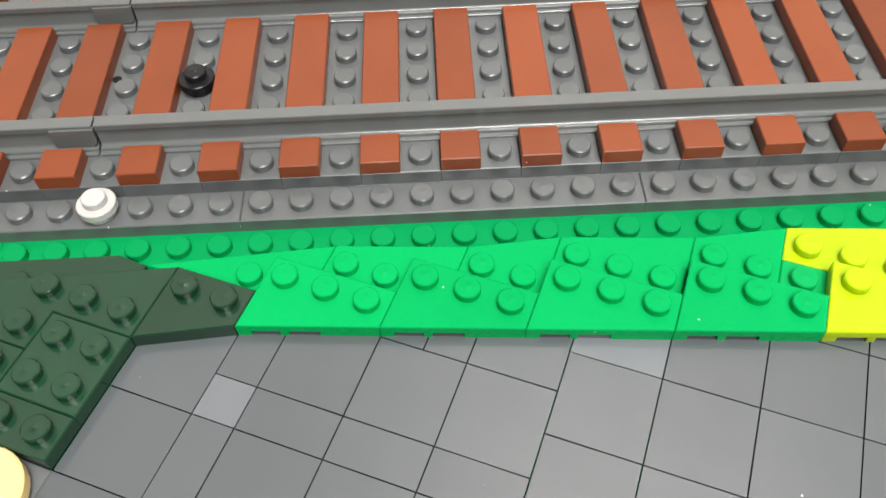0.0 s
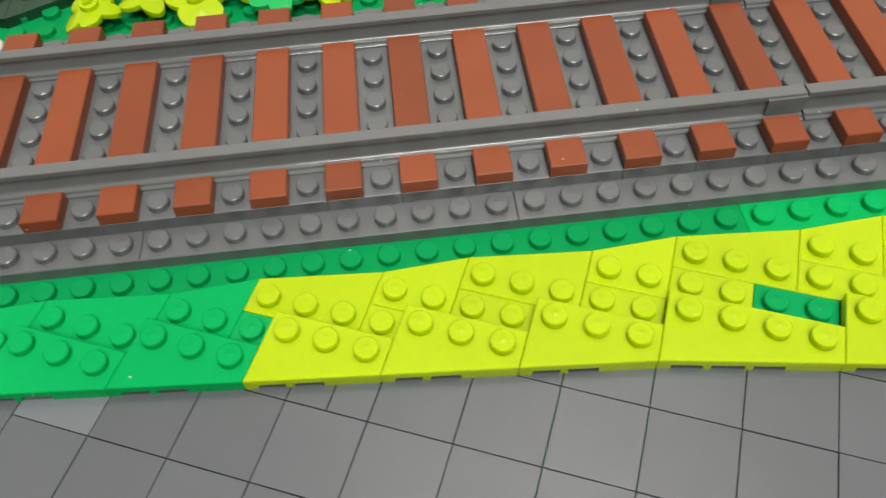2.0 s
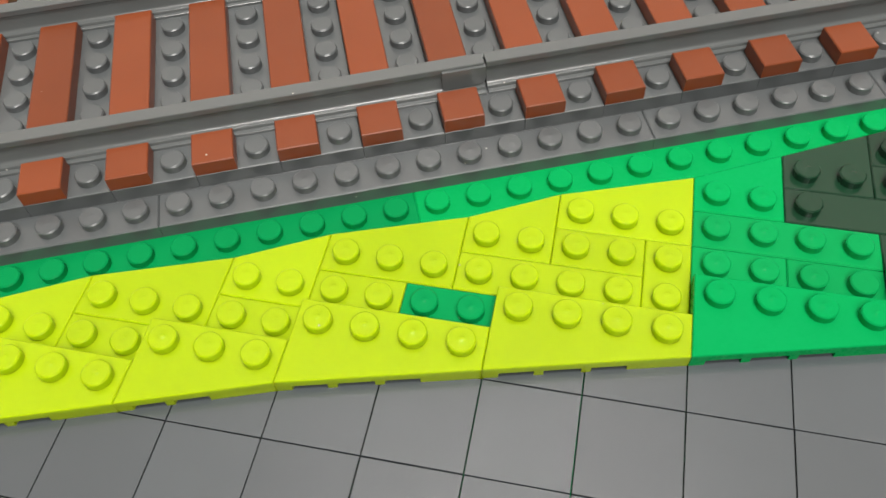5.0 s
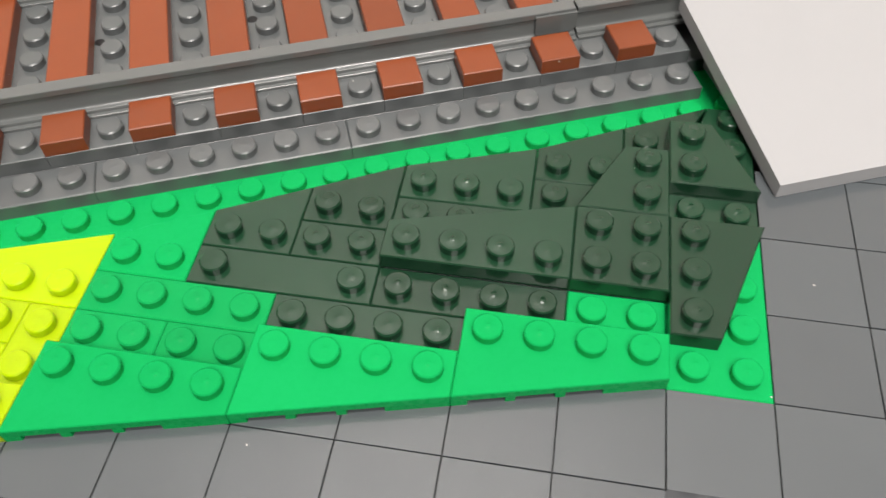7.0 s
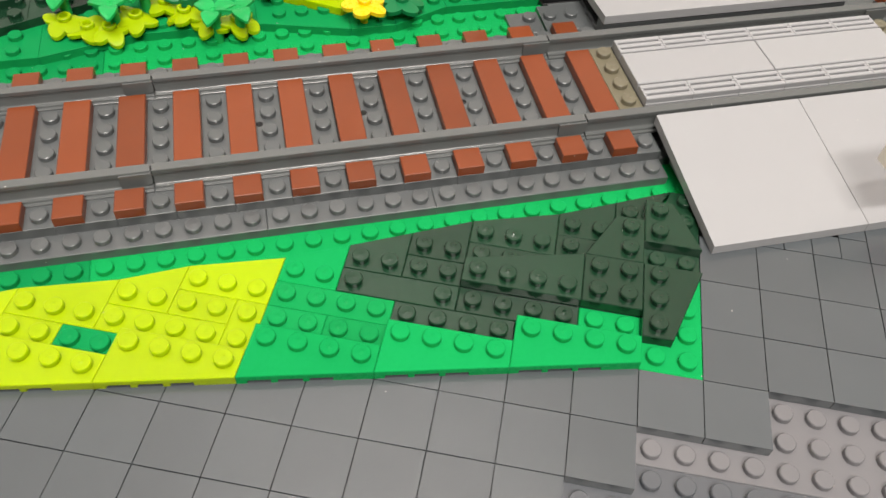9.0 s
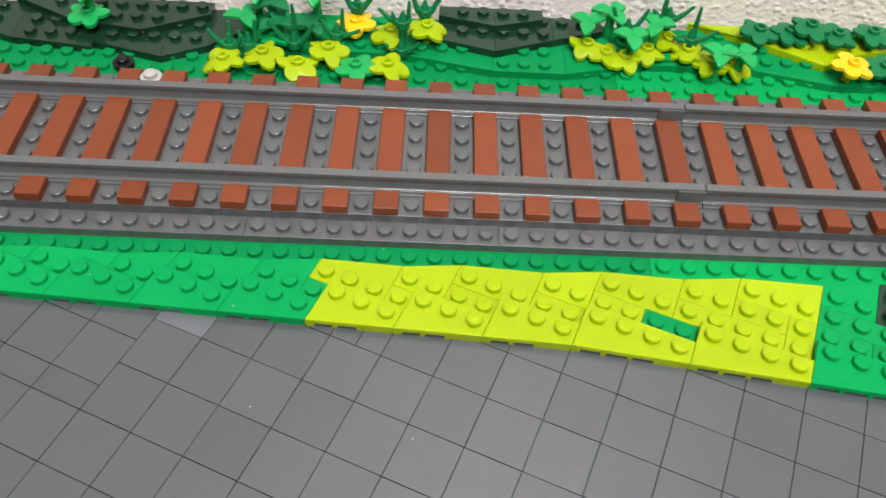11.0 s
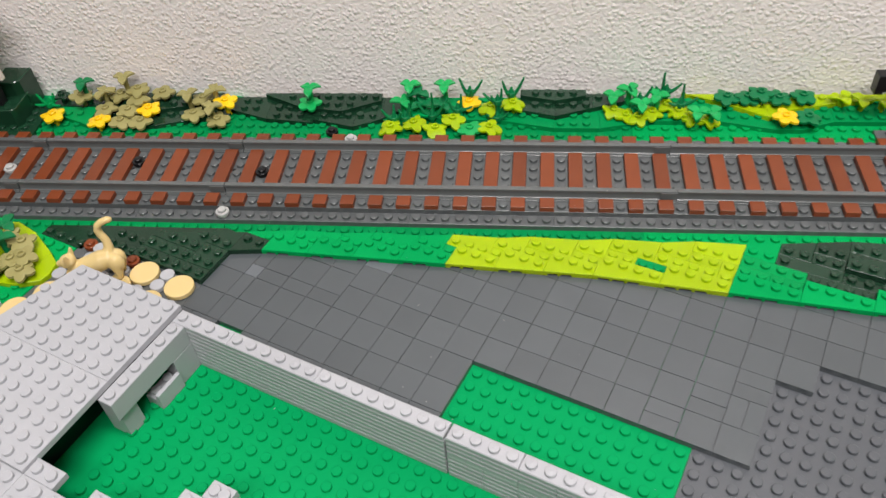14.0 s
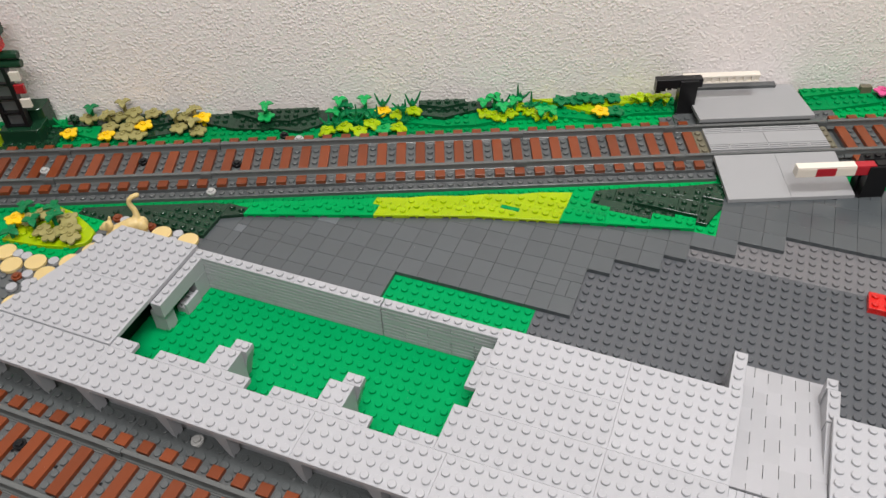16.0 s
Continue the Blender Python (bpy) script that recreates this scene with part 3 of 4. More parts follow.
def wall_run(p0, p1, q0, q1, lengths, z0=0, n=9, studs=True, play=0.00012):
    """Plates stacked in courses, joints staggered from course to course."""
    along_p = (p1 - p0) >= (q1 - q0)
    lo, hi = (p0, p1) if along_p else (q0, q1)
    for c in range(n):
        a, i = lo, c
        while a < hi - 0.01:
            b = min(hi, a + lengths[i % len(lengths)])
            r = rect(a, q0, b, q1) if along_p else rect(p0, a, p1, b)
            s = Shape().prism([bw(*x) for x in r], z0 + COURSE * c + (0.0007 if c else 0), z0 + COURSE * (c + 1), play, 0.0004)
            if c == n - 1 and studs:
                k0, k1 = (a, b)
                for k in range(int(round(k1 - k0))):
                    x = (a + k + 0.5, (q0 + q1) / 2) if along_p else ((p0 + p1) / 2, a + k + 0.5)
                    s.stud(*bw(*x), z0 + COURSE * (c + 1))
            s.thing("wall_plate", PALE, shell)
            a, i = b, i + 1


wall_run(8, 25.9, -15, -14, (6, 8, 4), play=0.00003)
wall_run(26, 36, -15, -14, (2, 2, 2), 0, 5, False)
wall_run(26, 36, -15, -14, (4, 6, 2), 5 * COURSE, 4)
# side wall with a window slot
s = Shape().prism([bw(*c) for c in rect(8, -21, 9, -15)], 5.4 * COURSE, WTOP, 0.00012, 0.0003)
for q in range(-21, -15):
    s.stud(*bw(8.5, q + 0.5), WTOP)
s.thing("lintel", PALE, shell)
for r_, z in ((rect(8, -16.6, 9, -15), 5.4 * COURSE), (rect(7.3, -20.7, 8.7, -19.5), 5.4 * COURSE), (rect(8.86, -18.5, 9.16, -16.6), 3.1 * COURSE)):
    Shape().prism([bw(*c) for c in r_], 0, z - 0.0001, 0.0001, 0.0003).thing("wall_brick", PALE, shell)
s = Shape().prism([bw(*c) for c in rect(8, -18.5, 8.85, -16.6)], 0, 1.9 * COURSE, 0.0001, 0.0003)
for q in (-18.4, -17.4):
    s.stud(*bw(8.42, q + 0.4), 1.9 * COURSE)
s.thing("window_ledge", PALE, shell)
# added black sheet standing in for the deep shade under the roof deck
Shape().prism([bw(*c) for c in rect(5.4, -25.8, 5.9, -15.3)], 0, WTOP - 0.0001).thing("inner_wall", BLACK, shell)


def deck(poly, studs=None, z=PBOT):
    return plate("deck_plate", poly, z, PALE, "", "", "", bw, studs, PLAT - PBOT, shell)


deck([(-1.7, -20), (8, -20), (8, -14), (0, -14)], [(p, q) for p in range(-1, 8) for q in range(-20, -14) if p >= 0 or q < -16], WTOP)
deck([(-3.4, -26), (8, -26), (8, -20), (-1.7, -20)], [(p, q) for p in range(-3, 8) for q in range(-26, -20) if p >= -1 or q < -22], WTOP)
deck(rect(-12, -30, 8, -26))
deck(rect(8, -30, 26, -26))
deck(rect(26, -30, 36, -26))
deck(rect(8, -26, 10, -25))
deck(rect(12, -26, 20, -25))
deck(rect(22, -26, 30, -25))
deck(rect(32, -26, 35, -25))
deck(rect(36, -18, 46, -14))
deck(rect(36, -22, 46, -18))
deck(rect(35, -26, 46, -22))
deck(rect(36, -30, 46, -26))
deck(rect(46, -22, 54, -14))
deck(rect(46, -30, 54, -22))
deck(rect(60, -30, 69, -14))
for i in range(12):
    Shape().prism([bw(*c) for c in rect(54 + 0.5 * i, -30, 54.5 + 0.5 * i, -22.05)], 0, PLAT - 0.0012, 0.00007, 0.0003).thing("grille_block", PALE, shell)
Shape().prism([bw(*c) for c in rect(59.75, -30, 60.27, -14)], 0, PBOT - 0.004).thing("cheek_base", PALE, shell)
plate("step_plate", rect(35, -20, 36, -16), PBOT - PL, PALE, "", "", "", bw, None, PL, shell)
for p in (16.0, 25.6):
    s = Shape().prism([bw(*c) for c in rect(p, -25, p + 2, -23)], 0, PLAT)
    for i in range(2):
        for q in (-25, -24):
            s.stud(*bw(p + i + 0.5, q + 0.5), PLAT, mark=0.45)
    s.thing("stepped_pier", PALE, shell)
    # the far block leans back underneath like the brackets of the platform
    lo, hi = rect(p + 1, -22.99, p + 1.5, -22.1), rect(p + 1, -22.99, p + 2.4, -22)
    vs = [(*bw(*c), 0) for c in lo] + [(*bw(*c), PLAT - 0.0042) for c in hi]
    s = Shape().add(vs, [(3, 2, 1, 0), (0, 1, 5, 4), (1, 2, 6, 5), (2, 3, 7, 6), (3, 0, 4, 7)])
    s.prism([bw(*c) for c in hi], PLAT - 0.0042, PLAT, 0)
    for i in range(2):
        s.stud(*bw(p + 1.45 + 0.6 * i, -22.5), PLAT, mark=0.45)
    s.thing("stepped_pier", PALE, shell)
s = Shape()
for r in (rect(36.3, -29, 53.7, -14.3), rect(60.3, -29, 68.7, -14.3)):
    s.prism([bw(*c) for c in r], 0, PBOT - 0.0001)
s.thing("infill", PALE, shell)
Shape().prism([bw(*c) for c in rect(8.5, -28.5, 36.2, -27.6)], 0, PBOT - 0.0001).thing("rear_wall", PALE, shell)
Shape().prism([bw(*c) for c in rect(-0.5, -15.3, 7.9, -14.3)], 0, WTOP - 0.0001).thing("end_wall", PALE, shell)
# unseen partition, added to stop light leaking in below the deck
Shape().prism([bw(*c) for c in rect(2, -25.9, 2.6, -15.4)], 0, WTOP - 0.0001).thing("inner_wall", PALE, shell)
for p in (-2, 3, 8, 15, 20, 26, 32):
    lo, hi = rect(p + 0.5, -29.7, p + 0.75, -28.9), rect(p - 0.45, -29.9, p + 0.8, -28.7)
    vs = [(*bw(*c), PL) for c in lo] + [(*bw(*c), PBOT - 0.0001) for c in hi]
    Shape().add(vs, [(3, 2, 1, 0), (4, 5, 6, 7), (0, 1, 5, 4), (1, 2, 6, 5), (2, 3, 7, 6), (3, 0, 4, 7)]).thing("bracket", PALE, shell, smooth=False)
plate("cheek_wall", rect(53, -14, 54, -10), 0, PALE, "", "", "", bw, None, PBOT, shell)
plate("cheek_wall", rect(59.6, -11, 60.4, -10), 0, PALE, "", "", "", bw, [(59.5, -11)], PBOT - PL, shell)
plate("cheek_wall", rect(59.7, -13.98, 60.6, -11), 0, PALE, "", "", "", bw, [(59.65, -12), (59.65, -13), (59.65, -14)], PBOT - PL, shell)

# ramp from the grey field up to the platform, of narrow smooth pieces with slits between them
ramp = holder("platform_ramp", (*bw(57, -15), 0), "pale grey ramp of smooth pieces with slits up to the platform", "ramp")
RQ0, RQ1, RZ0, RZ1 = -8.4, -22.0, 0.0026, PLAT


def ramp_piece(outline, parent, name, thick):
    vs = []
    for dz in (-thick, 0):
        for p, q in outline:
            vs.append((*bw(p, q), RZ0 + (RZ1 - RZ0) * (q - RQ0) / (RQ1 - RQ0) + dz))
    n = len(outline)
    fs = [tuple(range(n)), tuple(range(2 * n - 1, n - 1, -1))] + [(i, i + n, (i + 1) % n + n, (i + 1) % n) for i in range(n)]
    Shape().add(vs, fs).thing(name, PALE, parent, smooth=False)


for c in range(6):
    q = RQ0 + (0.9 if c % 2 else 0)
    first = True
    if c % 2:
        ramp_piece([(54 + c, RQ0), (55 + c, RQ0), (55 + c, RQ0 - 0.4), (54 + c, RQ0 - 0.4)], ramp, "ramp_piece", 0.001)
        q = RQ0 - 0.4
    while q > RQ1 + 0.05:
        e = max(RQ1, q - 2.6)
        m = max(RQ1, q - 1.3)
        ramp_piece([(54 + c, q), (55 + c - 0.05, q), (55 + c - 0.05, m), (55 + c, m), (55 + c, e), (54 + c, e)], ramp, "ramp_piece", 0.0016)
        q = e
s = Shape()
n0 = [(54.1, RQ0), (59.9, RQ0), (59.9, RQ1), (54.1, RQ1)]
vs = [(*bw(p, q), -0.0001) for p, q in n0] + [(*bw(p, q), (RZ0 + (RZ1 - RZ0) * (q - RQ0) / (RQ1 - RQ0)) - 0.0018 if q < -9 else 0.0001) for p, q in n0]
s.add(vs, [(0, 1, 2, 3), (4, 5, 6, 7), (0, 1, 5, 4), (1, 2, 6, 5), (2, 3, 7, 6), (3, 0, 4, 7)]).thing("core", STONE, ramp, smooth=False)

# ---- stepping stone garden ----
BED = PL
bed = Shape().prism([bw(*c) for c in rect(-14, -25, -0.6, -17.2)], 0, BED)
for p in range(-14, -1):
    for q in range(-25, -18):
        bed.stud(*bw(p + 0.5, q + 0.5), BED, 12)
bed.thing("garden_bed", STONE, None, "dark grey studded plate under the stepping stones", "plate", "garden beds")
bed1 = Shape().prism([bw(*c) for c in rect(-5.4, -17.1, -0.6, -10.1)], 0, BED)
for p in range(-5, -1):
    for q in range(-16, -10):
        bed1.stud(*bw(p + 0.5, q + 0.5), BED, 12)
bed1.thing("garden_bed", STONE, None, "dark grey studded plate under the stepping stones", "plate", "garden beds")
bed2 = Shape().prism([bw(*c) for c in rect(-0.5, -14, 5, -10)], 0, BED)
for p in range(0, 5):
    for q in range(-14, -10):
        bed2.stud(*bw(p + 0.5, q + 0.5), BED, 12)
bed2.thing("garden_bed", STONE, None, "dark grey studded plate under the stepping stones", "plate", "garden beds")


def stone(p, q, r, mat, label, group):
    x, y = bw(p, q)
    z = BED + 0.0002
    s = Shape().lathe(x, y, [(r * 0.9, z), (r * 0.9, z + 0.0007), (r, z + 0.0007), (r, z + 0.0029), (r - 0.0003, z + 0.0032)], 32)
    s.thing("stepping_stone" if r > 0.005 else "pebble", mat, None, label, "round tile", group)


for p, q in ((1.05, -11), (4.05, -11), (3, -12.95), (0.1, -12.75), (-3.7, -15.1), (-4.65, -17.1), (-7.7, -18.2), (-5.7, -19.2), (-9.6, -19.25), (-11.4, -18), (-4.8, -21.0), (-5.9, -23)):
    stone(p, q, 0.0079, TAN, "round tan tile lying as a stepping stone", "stepping stones")
for p, q in ((-4.35, -13.5), (-3.5, -10.5), (-3.5, -11.5), (-0.5, -11.5), (2.6, -10.5), (2.6, -11.5), (1.6, -12.5), (4.55, -12.6), (-1.5, -12.5), (-6.2, -17.5), (-7.3, -19.7), (-6.5, -20.7), (-10.1, -17.8), (-9.1, -17.8), (-4.0, -18.6), (-3.0, -18.5), (-7.5, -21.5)):
    stone(p, q, 0.0039, PALE, "small round light grey tile", "pebbles")
for p, q in ((-4.4, -10.5), (-0.5, -10.5), (-3.2, -16.5), (-8.0, -20.3)):
    round_plate(*bw(p, q), BED + 0.0001, BROWN, "small reddish brown round plate with a stud", "brown round plates")

round_plate(-0.0810, -0.1105, BED + 0.0001, BROWN, "small reddish brown round plate with a stud", "brown round plates")

# hedge bed: green below, lime above
for poly in (rect(-8, -17.15, -5.5, -11), rect(-14, -17.15, -8, -11)):
    plate("plate", poly, 0, GREEN, "green plate under the lime bed", "plate", "hedge plates", bw, [(p, q) for p in (range(-8, -6) if poly[0][0] == -8 else range(-14, -8)) for q in range(-17, -11)])
for poly in ([(-13, -16.8), (-9, -16.3), (-9, -11.3), (-11, -11), (-12.3, -11.6)], [(-9, -16.3), (-6.4, -15.6), (-6.4, -12.3), (-9, -11.3)], [(-6.4, -15.6), (-5.0, -14.6), (-4.9, -13.9), (-5.2, -12.9), (-6.4, -12.3)]):
    plate("wedge_plate", poly, PL, LIME, "lime green plate of the planted bed", "plate", "hedge plates")


def ball(s, c, r, seg=12, rings=8):
    """An ellipsoid with the given centre and radii."""
    vs, fs = [], []
    for i in range(rings + 1):
        a = math.pi * i / rings
        for j in range(seg):
            b = 2 * math.pi * j / seg
            vs.append((c[0] + r[0] * math.sin(a) * math.cos(b), c[1] + r[1] * math.sin(a) * math.sin(b), c[2] + r[2] * math.cos(a)))
    for i in range(rings):
        for j in range(seg):
            k = (j + 1) % seg
            fs.append((i * seg + j, (i + 1) * seg + j, (i + 1) * seg + k, i * seg + k))
    return s.add(vs, fs)


def tube(s, pts, radii, seg=10):
    """A round tube along points, with its own radius at each."""
    pts = [Vector(p) for p in pts]
    vs, fs = [], []
    for i, p in enumerate(pts):
        d = (pts[min(i + 1, len(pts) - 1)] - pts[max(i - 1, 0)]).normalized()
        a = d.cross(Vector((0.3, 0.9, 0.2))).normalized()
        b = d.cross(a)
        for j in range(seg):
            t = 2 * math.pi * j / seg
            vs.append(p + radii[i] * (a * math.cos(t) + b * math.sin(t)))
    for i in range(len(pts) - 1):
        for j in range(seg):
            k = (j + 1) % seg
            fs.append((i * seg + j, i * seg + k, (i + 1) * seg + k, (i + 1) * seg + j))
    fs.append(tuple(range(seg - 1, -1, -1)))
    fs.append(tuple(range((len(pts) - 1) * seg, len(pts) * seg)))
    return s.add(vs, fs)


# tan figurine of a standing cat, one plain moulding
cat = Shape()
ZC = 0.0068


def at(x, y, h):
    """Millimetres on the table and above the stones."""
    return (x / 1000, y / 1000, ZC + h / 1000)


tube(cat, [at(-63.6, -91.8, 6.6), at(-62.0, -91.5, 7.0), at(-57.6, -90.6, 7.8), at(-52.0, -89.2, 9.4), at(-46.6, -87.8, 11.4), at(-42.6, -86.8, 11.9), at(-39.0, -86.2, 11.0)], [0.0026, 0.0044, 0.0051, 0.0056, 0.0056, 0.0049, 0.0030], 20)
for dx, dy in ((0.5, -2.4), (-0.3, 2.4)):
    ball(cat, at(-40.0 + dx, -86.4 + 0.8 * dy, 10.2), (0.0048, 0.0040, 0.0054), 18, 12)
    tube(cat, [at(-40.0 + dx, -86.4 + 1.2 * dy, 8.4), at(-39.6 + dx, -86.6 + 1.3 * dy, 4.4), at(-40.2 + dx, -86.8 + 1.3 * dy, 1.4), at(-40.4 + dx, -86.8 + 1.3 * dy, 0)], [0.0033, 0.0023, 0.0019, 0.0019])
    ball(cat, at(-41.2 + dx, -87.0 + 1.3 * dy, 1.3), (0.0030, 0.0021, 0.0013))
    tube(cat, [at(-62.0 + dx, -91.8 + dy, 7.6), at(-63.8 + dx, -92.1 + 1.1 * dy, 4.4), at(-65.4 + dx, -92.2 + 1.1 * dy, 1.4), at(-65.8 + dx, -92.2 + 1.1 * dy, 0)], [0.0037, 0.0028, 0.0023, 0.0022])
    ball(cat, at(-66.8 + dx, -92.4 + 1.1 * dy, 1.3), (0.0030, 0.0022, 0.0013))
tube(cat, [at(-60.0, -91.2, 8.8), at(-61.6, -92.0, 11.4), at(-62.4, -92.4, 13.6)], [0.0044, 0.0033, 0.0030], 16)
ball(cat, at(-62.6, -92.4, 14.6), (0.0043, 0.0043, 0.0036), 20, 14)
ball(cat, at(-62.9, -95.0, 13.9), (0.0020, 0.0018, 0.0016), 12, 8)
ball(cat, at(-62.9, -89.8, 13.9), (0.0020, 0.0018, 0.0016), 12, 8)
ball(cat, at(-66.4, -93.0, 13.5), (0.0027, 0.0022, 0.0018), 14, 10)
for dy in (2.7, -2.6):
    tube(cat, [at(-61.6, -92.3 + dy, 16.2), at(-61.0, -92.2 + 1.2 * dy, 18.6), at(-60.6, -92.2 + 1.3 * dy, 21.2)], [0.0019, 0.0013, 0.0006], 10)
tube(cat, [at(-43.6, -85.6, 13.4), at(-42.6, -83.8, 17.6), at(-43.2, -82.8, 21.2), at(-45.0, -82.3, 24.8), at(-45.7, -82.2, 27.6), at(-44.9, -81.7, 30.2), at(-42.7, -80.7, 31.8), at(-40.0, -79.6, 32.4), at(-38.6, -79.0, 32.2), at(-37.6, -78.6, 31.8)], [0.0036, 0.0025, 0.0022, 0.0021, 0.0020, 0.0020, 0.0020, 0.0020, 0.0018, 0.0010], 14)
figure = cat.thing("figurine", TAN, None, "plain tan plastic cat figurine standing on the stones", "figurine")
melt = figure.modifiers.new("moulding", "REMESH")
melt.mode, melt.voxel_size, melt.use_smooth_shade = "VOXEL", 0.00045, True
soften = figure.modifiers.new("rounding", "SMOOTH")
soften.factor, soften.iterations = 0.5, 12

# ---- plants ----


def leaf_plate(x, y, z, r, rot, lobes=5, tilt=0.0, droop=0.0005, stud=True):
    """A flat piece with rounded petals, an open ring in the middle, petals bent a little up or down."""
    s = Shape()
    n = lobes * 10
    top, bot, mid = [], [], []
    for i in range(n):
        a = 2 * math.pi * i / n
        c = abs(math.cos(lobes * a / 2))
        k = 0.64 + 0.36 * c ** 0.95
        px, py = r * k * math.cos(a + rot), r * k * math.sin(a + rot)
        bend = -droop * k * k * (1 + 1.2 * math.sin(2 * a + 3 * rot)) + tilt * px
        top.append((x + px, y + py, z + 0.0015 + bend))
        bot.append((x + px * 0.98, y + py * 0.98, z + bend))
        mid.append((x + 0.36 * r * math.cos(a + rot), y + 0.36 * r * math.sin(a + rot), z + 0.0019))
    vs = top + bot + mid + [(x, y, z + 0.0019), (x, y, z)]
    fs = []
    for i in range(n):
        j = (i + 1) % n
        fs += [(n + i, n + j, j, i), (i, j, 2 * n + j, 2 * n + i), (2 * n + i, 2 * n + j, 3 * n), (n + j, n + i, 3 * n + 1)]
    s.add(vs, fs)
    if stud:
        ring(s, x, y, z + 0.001, z + 0.0034)
    return s


def ring(s, x, y, z0, z1, r=0.0024):
    """An open stud: a short tube with a dark hollow."""
    return s.lathe(x, y, [(r, z0), (r, z1 - 0.0002), (r - 0.0002, z1), (r - 0.0009, z1), (r - 0.001, z1 - 0.0002), (r - 0.001, z0 + 0.0004)], 14)


def stalk(s, x, y, z0, z1):
    return tube(s, [(x, y, z0), (x, y, z1)], [0.0018, 0.0018], 10)


def leaf_blade(s, x, y, z, ang, length, width, rise, droop):
    """One broad leaf growing outward from a centre, arching up and then down, with a shallow channel."""
    n, m = 7, 5
    ca, sa = math.cos(ang), math.sin(ang)
    grid_top, grid_bot = [], []
    for i in range(n + 1):
        t = i / n
        half = 0.5 * width * max(0.16, math.sin(math.pi * min(1.0, 0.10 + 0.88 * t)) ** 0.75)
        if i == n:
            half *= 0.8
        for j in range(m):
            w = 2 * j / (m - 1) - 1
            d, e = length * t, half * w
            h = z + rise * math.sin(math.pi * 0.62 * t) - droop * t ** 2.2 + 0.0006 * abs(w) * math.sin(math.pi * t)
            grid_top.append((x + d * ca - e * sa, y + d * sa + e * ca, h + 0.0010))
            grid_bot.append((x + d * ca - e * sa, y + d * sa + e * ca, h))
    k = len(grid_top)
    fs = []
    for i in range(n):
        for j in range(m - 1):
            a = i * m + j
            fs += [(a, a + m, a + m + 1, a + 1), (k + a, k + a + 1, k + a + m + 1, k + a + m)]
    edge = [i * m for i in range(n + 1)] + [n * m + j for j in range(1, m)] + [i * m + m - 1 for i in range(n - 1, -1, -1)] + [j for j in range(m - 2, 0, -1)]
    for a, b in zip(edge, edge[1:] + edge[:1]):
        fs.append((a, b, k + b, k + a))
    return s.add(grid_top + grid_bot, fs)


def leaf_thing(u, v, z, r, mat, name, label, cat_, group, rot=None, tilt=0.0, droop=0.0005, z0=0.0, grid=aw):
    x, y = grid(u, v)
    s = leaf_plate(x, y, z, r, random.uniform(0, 6) if rot is None else rot, 5, tilt, droop)
    stalk(s, x, y, z0, z + 0.0005)
    return s.thing(name, mat, None, label, cat_, group)


def sprig(u, v, z, mat, label, group, rot=-1.57, z0=0.0, length=0.0081, droop=0.0019, grid=aw):
    """Three broad leaves round a ring on a round stem."""
    x, y = grid(u, v)
    s = Shape()
    stalk(s, x, y, z0, z + 0.0008)
    ring(s, x, y, z, z + 0.0028, 0.0022)
    for k in range(3):
        leaf_blade(s, x, y, z + 0.0012, rot + 2.0944 * k + random.uniform(-0.15, 0.15), length * random.uniform(0.93, 1.05), length * 0.74, 0.0016, droop)
    return s.thing("leaf_sprig", mat, None, label, "plant", group)


random.seed(11)
# warm yellow blossoms
L_Y = "warm yellow five-petalled flower plate among the bushes"
for u, v, z in ((-17.8, 6.55, 0.007), (-13.5, 5.85, 0.007), (-9.65, 7.3, 0.008), (-3.2, 7.9, 0.011), (16.75, 8.4, 0.008), (40.7, 6.5, 0.009)):
    leaf_thing(u, v, z, 0.0082, YELLOW, "blossom_plate", L_Y, "flower", "yellow flowers", tilt=random.uniform(-0.1, 0.1))
# olive bush: petal plates below, three-leaf sprigs above
L_O = "olive green five-petalled plate of a low bush"
for u, v, z in ((-16.1, 8.8, 0.010), (-13.45, 7.3, 0.0075), (-12.6, 8.95, 0.010), (-11.1, 9.2, 0.013), (-10.95, 8.45, 0.0095), (-9.1, 9.35, 0.0095), (-11.45, 7.2, 0.0075), (-11.8, 6.1, 0.005), (-10.05, 6.1, 0.005), (-5.8, 7.0, 0.006), (-5.3, 8.5, 0.010), (-3.6, 6.35, 0.005), (-14.3, 9.4, 0.009)):
    leaf_thing(u, v, z, 0.0083, OLIVE, "leaf_plate", L_O, "leaf", "olive bush leaves", tilt=random.uniform(-0.12, 0.12), droop=0.0007)
L_OS = "olive green three-leaf sprig on a bush"
for u, v, z, rot in ((-13.85, 8.6, 0.013, -1.9), (-12.1, 9.4, 0.020, -1.4), (-6.3, 8.05, 0.014, -1.2), (-4.15, 8.5, 0.015, -2.1), (-4.1, 6.85, 0.011, -1.6)):
    sprig(u, v, z, OLIVE, L_OS, "olive sprigs", rot)
